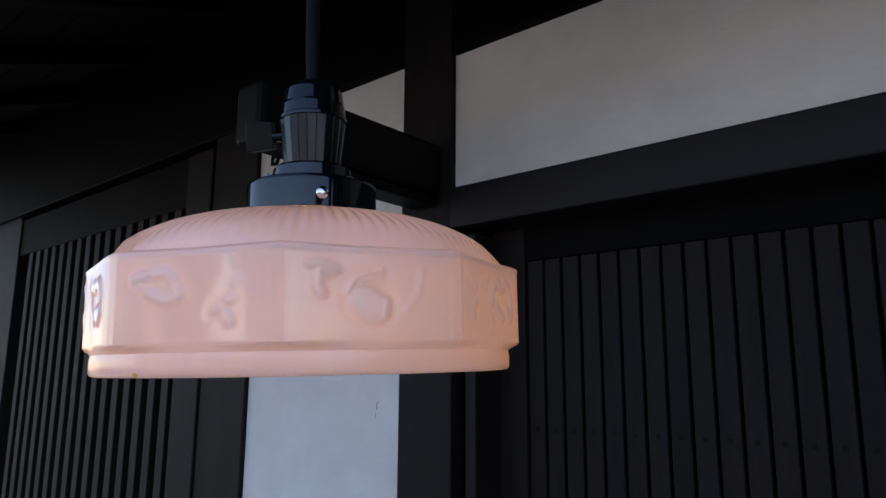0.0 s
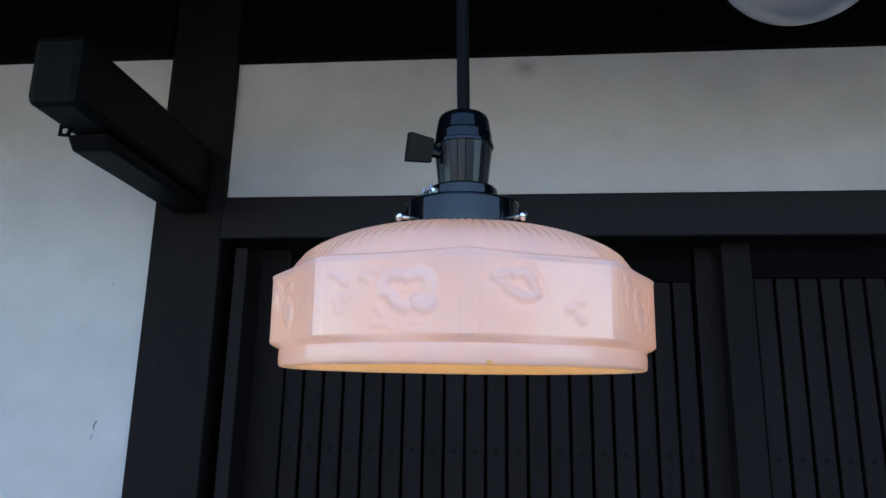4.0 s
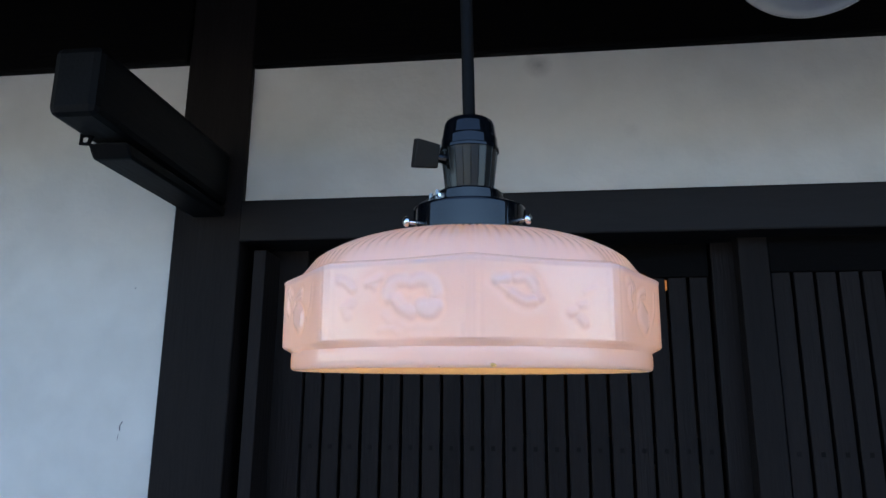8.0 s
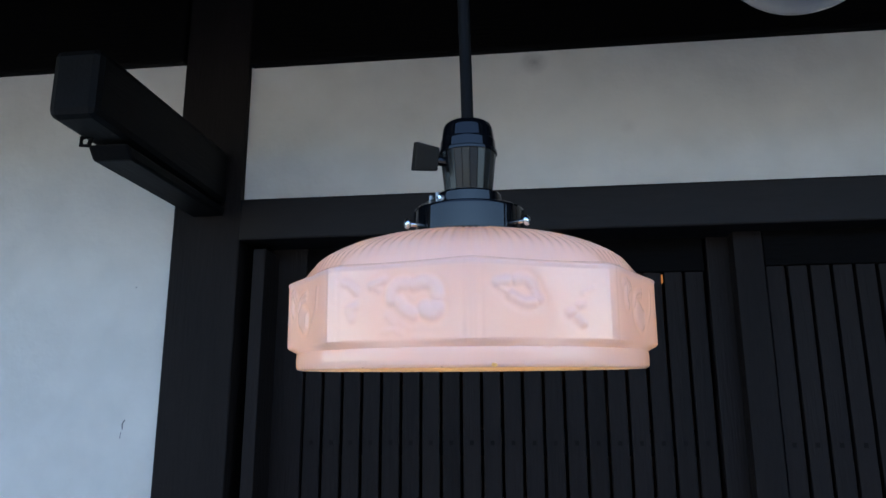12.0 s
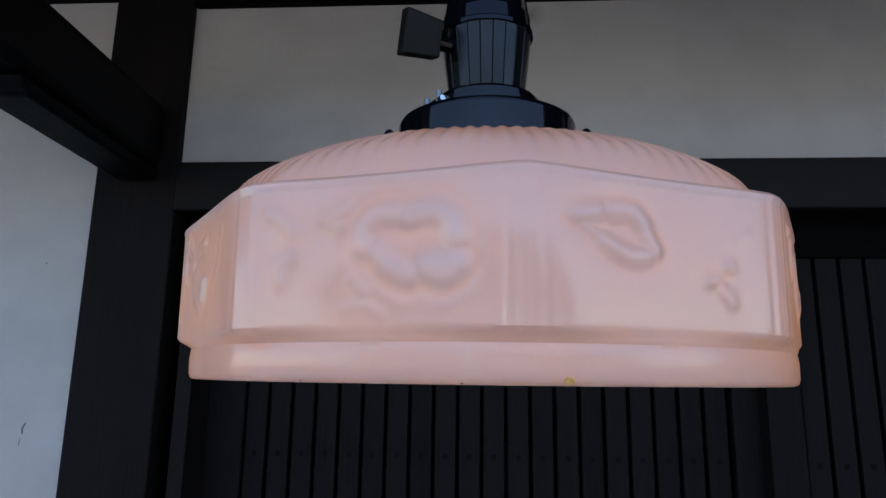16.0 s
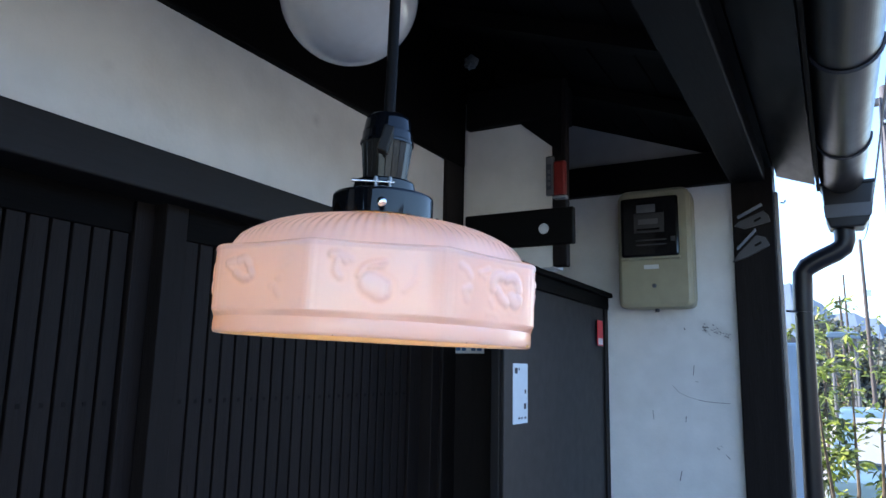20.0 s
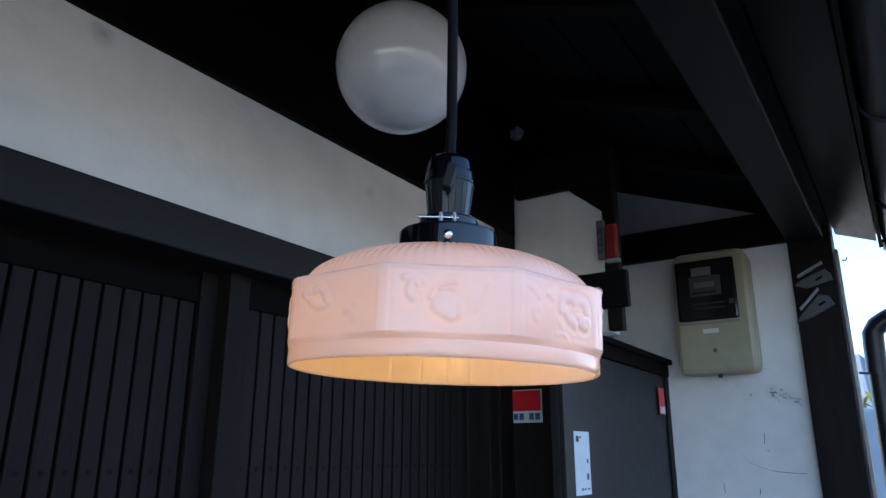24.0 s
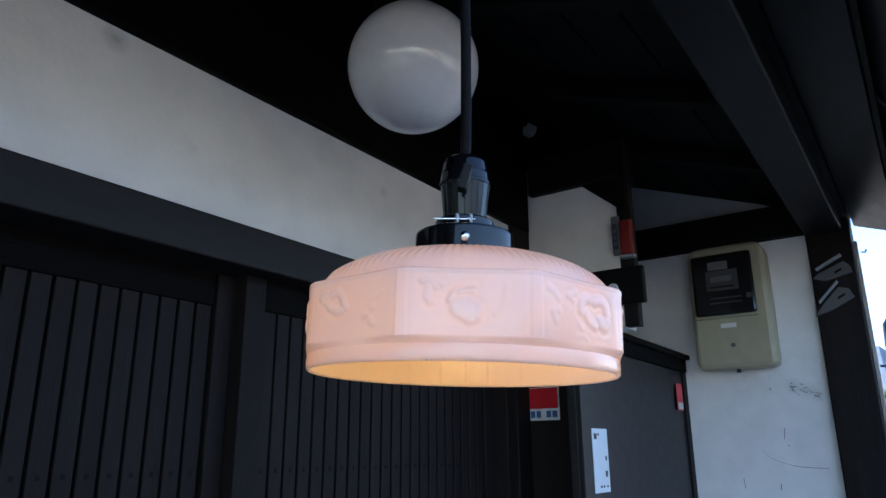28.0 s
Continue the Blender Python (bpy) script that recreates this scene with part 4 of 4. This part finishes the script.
# bulb inside
BULB = bpy.data.materials.new("warm_bulb_glow")
BULB.use_nodes = True
BULB.node_tree.nodes["Principled BSDF"].inputs["Emission Color"].default_value = (1.0, 0.66, 0.26, 1)
BULB.node_tree.nodes["Principled BSDF"].inputs["Emission Strength"].default_value = 7
bulb = part("bulb", lathe([(0.0, 0.0150), (0.007, 0.0158), (0.0125, 0.0185), (0.0165, 0.0230), (0.0180, 0.0290), (0.0170, 0.0350), (0.0145, 0.0410), (0.0125, 0.0460), (0.0120, 0.0505), (0.0, 0.0507)], LC, 32, turn=LEAN_T), BULB, lamp, "glowing warm bulb", smooth=True)
part("bulb_cap", lampz([(0.0, 0.0508), (0.0145, 0.0508), (0.019, 0.056), (0.0195, 0.079), (0, 0.079)], 32), BAKELITE, lamp, "", smooth=True)
# a small chip in the rim that lets the lamp's light through
cb = bmesh.new()
bmesh.ops.create_icosphere(cb, subdivisions=2, radius=0.0017)
cg = random.Random(2)
for v in cb.verts:
    v.co *= cg.uniform(0.6, 1.1)
    v.co.z *= 0.55
bmesh.ops.translate(cb, verts=cb.verts, vec=lamp_at(-79.5, 0.1053, 0.0012))
AMBER = bpy.data.materials.new("amber_translucent")
AMBER.use_nodes = True
at_ = AMBER.node_tree.nodes.new("ShaderNodeBsdfTranslucent")
at_.inputs["Color"].default_value = (1.0, 0.85, 0.50, 1)
AMBER.node_tree.links.new(at_.outputs[0], AMBER.node_tree.nodes["Material Output"].inputs["Surface"])
part("rim_chip", cb, AMBER, lamp, "bright amber chip in the rim")
# Two added amber arcs stand for lamp light leaking under the holder.
for a0, a1 in ((-66, -18), (-176, -118)):
    lip_ = bmesh.new()
    arc = [[lip_.verts.new(lamp_at(a0 + (a1 - a0) * i / 16, r, z)) for i in range(17)] for r, z in ((0.0338, 0.0800), (0.0349, 0.0800), (0.0349, 0.0831), (0.0338, 0.0831))]
    for q in range(4):
        for i in range(16):
            lip_.faces.new((arc[q][i], arc[q][i + 1], arc[(q + 1) % 4][i + 1], arc[(q + 1) % 4][i]))
    bmesh.ops.recalc_face_normals(lip_, faces=lip_.faces)
    part("glass_lip", lip_, AMBER, lamp, "added amber arc for lamp light leaking under the holder")
nick = random.Random(11)
for i in range(11):
    nb = bmesh.new()
    bmesh.ops.create_icosphere(nb, subdivisions=1, radius=nick.uniform(0.0003, 0.0005))
    for v in nb.verts:
        v.co *= nick.uniform(0.6, 1.2)
        v.co.z *= 0.6
    bmesh.ops.translate(nb, verts=nb.verts, vec=lamp_at(nick.uniform(-175, 0) if i % 3 else nick.gauss(-95, 16), nick.uniform(0.1040, 0.1050), 0.0004))
    part("rim_nick", nb, BLACK, lamp)
# the cord up to the eave
top = LC + LEAN_T @ Vector((0, 0, 0.159))
cord = part("cord", tube([top, top + Vector((-0.0005, -0.0015, 0.03)), top + Vector((-0.002, -0.0035, 0.10)), top + Vector((-0.003, -0.004, 0.25)), Vector((top.x - 0.004, top.y - 0.004, soffit_z(top.y) - 0.03))], 0.0041, 14), CORD, lamp, "black rubber cord", smooth=True)
part("ceiling_cup", lathe([(0.0, -0.05), (0.012, -0.05), (0.032, -0.03), (0.034, 0.03), (0, 0.03)], (top.x - 0.004, top.y + 0.010, soffit_z(top.y)), 24), BAKELITE, lamp)

# ---- outside ----
rng = random.Random(5)


def shrub(at, height, width, count, label):
    """A shrub: forking stems and a crown of many single leaves joined in one mesh."""
    s = thing("shrub", at, label, "shrub")
    base = Vector(at)
    tips = []
    for i in range(7):
        a = rng.uniform(0, 6.28)
        p = [base + Vector((0.05 * math.cos(a), 0.05 * math.sin(a), 0))]
        for j in range(1, 6):
            p.append(p[-1] + Vector((math.cos(a) * width * 0.09 + rng.uniform(-.04, .04), math.sin(a) * width * 0.09 + rng.uniform(-.04, .04), height / 5.4)))
        part("stem", tube(p, [0.018, 0.015, 0.012, 0.009, 0.006, 0.003], 7), BARK, s)
        tips += p[2:]
    vs, fs = [], []
    base_leaf = [(0, 0, 0), (0.013, 0.022, 0.004), (0.014, 0.044, 0.003), (0, 0.080, -0.009), (-0.014, 0.044, 0.003), (-0.013, 0.022, 0.004), (0, 0.036, -0.003)]
    left = count
    while left > 0:
        tip = rng.choice(tips) + Vector((rng.gauss(0, width * 0.17), rng.gauss(0, width * 0.17), rng.gauss(0, height * 0.08)))
        lean, k = rng.uniform(-0.5, 0.5), rng.randint(7, 16)
        big_ = rng.uniform(0.6, 1.15)
        for q in range(k):
            c = tip + Vector((rng.gauss(0, 0.018), rng.gauss(0, 0.018), rng.uniform(-0.05, 0.03)))
            m = Matrix.LocRotScale(c, Euler((lean + rng.uniform(-0.9, 0.5), rng.uniform(-0.7, 0.7), rng.uniform(0, 6.28))), Vector((1, 1, 1)) * big_ * rng.uniform(0.75, 1.2))
            o = len(vs)
            vs += [tuple(m @ Vector(w) - base) for w in base_leaf]
            fs += [(o + w, o + (w + 1) % 6, o + 6) for w in range(6)]
        left -= k
    me = bpy.data.meshes.new("crown")
    me.from_pydata(vs, [], fs)
    me.materials.append(LEAF_ISLAND)
    ob = new("crown", me)
    ob.parent = s
    return s


LEAF_ISLAND = bpy.data.materials.new("leaf_varied")
LEAF_ISLAND.use_nodes = True
_t = LEAF_ISLAND.node_tree
_g = _t.nodes.new("ShaderNodeNewGeometry")
_r = _t.nodes.new("ShaderNodeValToRGB")
_r.color_ramp.elements[0].color, _r.color_ramp.elements[1].color = (0.04, 0.055, 0.03, 1), (0.42, 0.48, 0.09, 1)
_mid = _r.color_ramp.elements.new(0.6)
_mid.color = (0.16, 0.21, 0.07, 1)
_t.links.new(_g.outputs["Random Per Island"], _r.inputs["Fac"])
_b = _t.nodes["Principled BSDF"]
_t.links.new(_r.outputs["Color"], _b.inputs["Base Color"])
_b.inputs["Roughness"].default_value = 0.4
_tr = _t.nodes.new("ShaderNodeBsdfTranslucent")
_t.links.new(_r.outputs["Color"], _tr.inputs["Color"])
_m = _t.nodes.new("ShaderNodeMixShader")
_m.inputs[0].default_value = 0.55
_t.links.new(_b.outputs[0], _m.inputs[1])
_t.links.new(_tr.outputs[0], _m.inputs[2])
_t.links.new(_m.outputs[0], _t.nodes["Material Output"].inputs["Surface"])

shrub((3.7, 0.17, 0), 1.70, 0.58, 1900, "leafy yellow-green shrub beside the house corner")
shrub((16.5, -0.30, 0), 2.75, 1.3, 1800, "rounded dark green shrub down the street")

HEDGE = mat("dusty_hedge_leaves", (0.05, 0.065, 0.045), 0.7, 0.5, 3, color2=(0.22, 0.23, 0.20))


def hedge(x, y0, y1, z1, count, size, label):
    """A far row of foliage: loose leaf clumps joined in one mesh, thinner towards its top."""
    vs, fs = [], []
    for i in range(count):
        yy = rng.uniform(y0, y1)
        top_ = z1 * (0.86 + 0.10 * math.sin(yy * 3.1) + 0.06 * math.sin(yy * 7.7 + 1))
        c = Vector((x + rng.uniform(-0.6, 0.6), yy, top_ * rng.random() ** 0.8))
        m = Matrix.LocRotScale(c, Euler((rng.uniform(0, 6.28), rng.uniform(0, 6.28), rng.uniform(0, 6.28))), Vector((1, 1, 1)) * size * rng.uniform(0.5, 1.4))
        o = len(vs)
        vs += [tuple(m @ Vector(w)) for w in ((0, 0, 0), (0.5, 0.35, 0.1), (0.15, 1, 0), (-0.5, 0.45, -0.1))]
        fs.append((o, o + 1, o + 2, o + 3))
    me = bpy.data.meshes.new("hedge")
    me.from_pydata(vs, [], fs)
    me.materials.append(HEDGE)
    return tagged(new("hedge", me), label, "hedge", kind="stuff")


hedge(27.0, -3.2, 3.4, 2.9, 5200, 0.20, "dusty grey-green hedge along the street")
hedge(31.0, -1.2, 1.1, 4.0, 2200, 0.26, "dark bare-topped trees behind the hedge")
POLE_WOOD = mat("weathered_brown_pole", (0.075, 0.062, 0.056), 0.85, 0.25, 6, (1, 1, 0.2), 0.3, 30)
for x, y, h, r in ((14.0, -0.45, 4.02, 0.036), (24.0, -0.29, 4.65, 0.036), (24.5, -0.15, 4.05, 0.044)):
    up = thing("utility_pole", (x, y, 0), "slim weathered brown utility pole beside the street", "utility pole", "street poles")
    part("pole", tube([(x, y - 0.03, 0), (x, y + 0.02, h)], [r * 1.25, r * 0.8], 12), POLE_WOOD, up, smooth=True)
    part("step_bolt", box(x - 0.02, x + 0.02, y - r - 0.06, y - r * 0.6, h - 1.05, h - 0.93, 0.004), ZINC, up)
wire = [(2.2 + (14 - 2.2) * i / 16, -0.16 - 0.28 * i / 16, 2.75 + (4.0 - 2.75) * i / 16 - 0.25 * math.sin(math.pi * i / 16)) for i in range(17)]
structure("overhead_wire", tube(wire, 0.006, 5), INK, "thin dark overhead wire", "wire")
POLE_GREY = mat("grey_concrete_pole", (0.10, 0.095, 0.11), 0.8, 0.2, 5, bump=0.2)
gp_ = thing("utility_pole", (9.0, -0.64, 0), "grey concrete utility pole with bands and a cable", "utility pole", "street poles")
part("pole", tube([(9.0, -0.64, 0), (9.0, -0.64, 5.05)], [0.085, 0.060], 16), POLE_GREY, gp_, smooth=True)
for z in (3.35, 3.95, 4.55):
    part("band", tube([(9.0, -0.64, z), (9.0, -0.64, z + 0.06)], 0.074, 16), INK, gp_)
    part("bolt", box(8.90, 8.94, -0.72, -0.60, z + 0.01, z + 0.05, 0.004), ZINC, gp_)
part("cable", tube([(8.91, -0.54, 0.2), (8.91, -0.545, 3.2), (8.93, -0.56, 4.2), (8.95, -0.58, 4.9)], 0.012, 8), INK, gp_)
part("cross_arm", box(8.95, 9.05, -1.35, 0.02, 4.82, 4.90, 0.006), STEEL_DULL, gp_)
cp = thing("carport", (14.6, -0.05, 0), "small carport with a pale blue sheet roof on slim posts", "carport")
part("roof", prism([(-0.34, 2.22), (0.24, 2.25), (0.22, 2.36), (-0.30, 2.35)], "x", 14.3, 17.0, bevel=0.02), PALE_SHEET, cp)
for x, y in ((14.4, -0.24), (14.4, 0.14), (16.8, -0.24), (16.8, 0.14)):
    part("post", tube([(x, y, 0), (x, y, 2.25)], 0.03, 8), STEEL_DULL, cp)


def far_house(x, y, w, d, h, roof_h, label):
    """A far house: walls, pitched roof and windows with frames."""
    e = thing("house", (x, y, 0), label, "house", "far houses")
    part("wall", box(x - d / 2, x + d / 2, y - w / 2, y + w / 2, 0, h, 0.01), HOUSE_WALL, e)
    part("roof", prism([(y - w / 2 - 0.4, h), (y + w / 2 + 0.4, h), (y, h + roof_h)], "x", x - d / 2 - 0.3, x + d / 2 + 0.3), TILE, e)
    for yy in (-w / 4, w / 4):
        wi = part("window", box(x - d / 2 - 0.04, x - d / 2 - 0.001, y + yy - 0.6, y + yy + 0.6, h - 1.5, h - 0.5, 0.01), SMOKED, e)
        part("frame", box(x - d / 2 - 0.06, x - d / 2 - 0.041, y + yy - 0.04, y + yy + 0.04, h - 1.5, h - 0.5, 0), ZINC, wi)
    return e


far_house(34, 1.8, 4.5, 6, 2.0, 1.2, "small pale house with a grey roof down the street")
far_house(46, -3.2, 6, 7, 2.6, 1.4, "pale two-window house with a grey roof far off")

# unseen houses across the street, added for reflections and bounced sunlight
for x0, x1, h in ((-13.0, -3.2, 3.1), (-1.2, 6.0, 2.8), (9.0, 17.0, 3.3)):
    e = thing("house", ((x0 + x1) / 2, -14, 0), "unseen rendered house added for reflections and bounced light", "house", "houses across the street")
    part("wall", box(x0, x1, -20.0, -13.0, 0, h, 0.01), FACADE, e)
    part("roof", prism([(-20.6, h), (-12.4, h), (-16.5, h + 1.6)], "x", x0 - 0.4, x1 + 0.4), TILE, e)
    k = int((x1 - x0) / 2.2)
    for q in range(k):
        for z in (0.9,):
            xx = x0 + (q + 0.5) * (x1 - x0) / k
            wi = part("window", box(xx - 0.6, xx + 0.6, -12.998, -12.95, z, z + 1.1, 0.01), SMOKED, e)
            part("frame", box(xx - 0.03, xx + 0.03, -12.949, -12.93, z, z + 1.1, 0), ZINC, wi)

# parked car, partly behind the shrub
CY = 0.28
car = thing("parked_car", (6.6, -0.85 + CY, 0), "pale blue parked car behind the shrub", "car")
# Pale blue paint darkened, so the car reads as standing in shade.
CAR = mat("shade_darkened_car_paint", (0.07, 0.125, 0.165), 0.35, 0.04, 4, coat=0.3)
part("body", prism([(y + CY, z) for y, z in ((-1.60, 0.25), (-0.10, 0.25), (-0.05, 0.55), (-0.10, 0.85), (-1.60, 0.85), (-1.65, 0.55))], "x", 4.9, 8.4, bevel=0.05), CAR, car, smooth=True)
cabin = part("cabin", prism([(5.6, 0.84), (7.9, 0.84), (7.5, 1.24), (6.2, 1.26)], "y", -1.52 + CY, -0.18 + CY, bevel=0.05), CAR, car, smooth=True)
part("windscreen", prism([(5.64, 0.88), (6.14, 1.20), (6.13, 1.21), (5.62, 0.90)], "y", -1.42 + CY, -0.28 + CY), GREY_PLASTIC, cabin)
for yy in (-0.175, -1.535):
    part("side_window", prism([(5.95, 0.88), (7.5, 0.88), (7.3, 1.17), (6.3, 1.18)], "y", yy + CY, yy + CY + 0.01), SMOKED, cabin)
for x in (5.6, 7.6):
    for yy in (-0.22, -1.62):
        wh = part("wheel", tube([(x, yy + CY, 0.30), (x, yy + CY + 0.18, 0.30)], 0.30, 24), INK, car)
        part("rim", tube([(x, yy + CY - 0.005, 0.30), (x, yy + CY + 0.185, 0.30)], 0.18, 20), ZINC, wh)
for yy in (-0.45, -1.25):
    part("headlight", box(4.88, 4.93, yy + CY - 0.14, yy + CY + 0.14, 0.58, 0.70, 0.01), PALE_LABEL, car)

hb = bmesh.new()
gv = []
for i in range(81):
    yy = -160 + 320 * i / 80
    hh = 30 + 0.50 * (yy + 3) + 2.2 * math.sin(i * 0.9) + 1.2 * math.sin(i * 2.3 + 1)
    gv.append((hb.verts.new((330, yy, 0)), hb.verts.new((345, yy, min(60, max(9, hh))))))
for a, b in zip(gv, gv[1:]):
    hb.faces.new((a[0], b[0], b[1], a[1]))
structure("backdrop_hill", hb, HILL, "hazy blue wooded hill in the distance", "hill")

# ---- a warm lamp inside the house, glimpsed between the slats ----
def glow(name, color, strength):
    m = bpy.data.materials.new(name)
    m.use_nodes = True
    m.node_tree.nodes["Principled BSDF"].inputs["Emission Color"].default_value = (*color, 1)
    m.node_tree.nodes["Principled BSDF"].inputs["Emission Strength"].default_value = strength
    return m


LANTERN = glow("warm_paper_glow", (1.0, 0.37, 0.11), 0.09)
for x, y, z, r, h in ((0.295, 3.85, 2.015, 0.105, 0.215), (0.268, 2.54, 1.955, 0.022, 0.10)):
    il = thing("indoor_lamp", (x, y, z), "warm glowing paper lantern inside, glimpsed between door slats", "lamp", "indoor lanterns")
    part("paper_shade", lathe([(0.45 * r, 0.0), (0.85 * r, 0.08 * h), (r, 0.3 * h), (r, 0.7 * h), (0.85 * r, 0.92 * h), (0.45 * r, h)], (x, y, z), 32), LANTERN, il, smooth=True)
    part("hanger", tube([(x, y, z + h - 0.01), (x, y, 2.45)], 0.004, 8), INK, il)
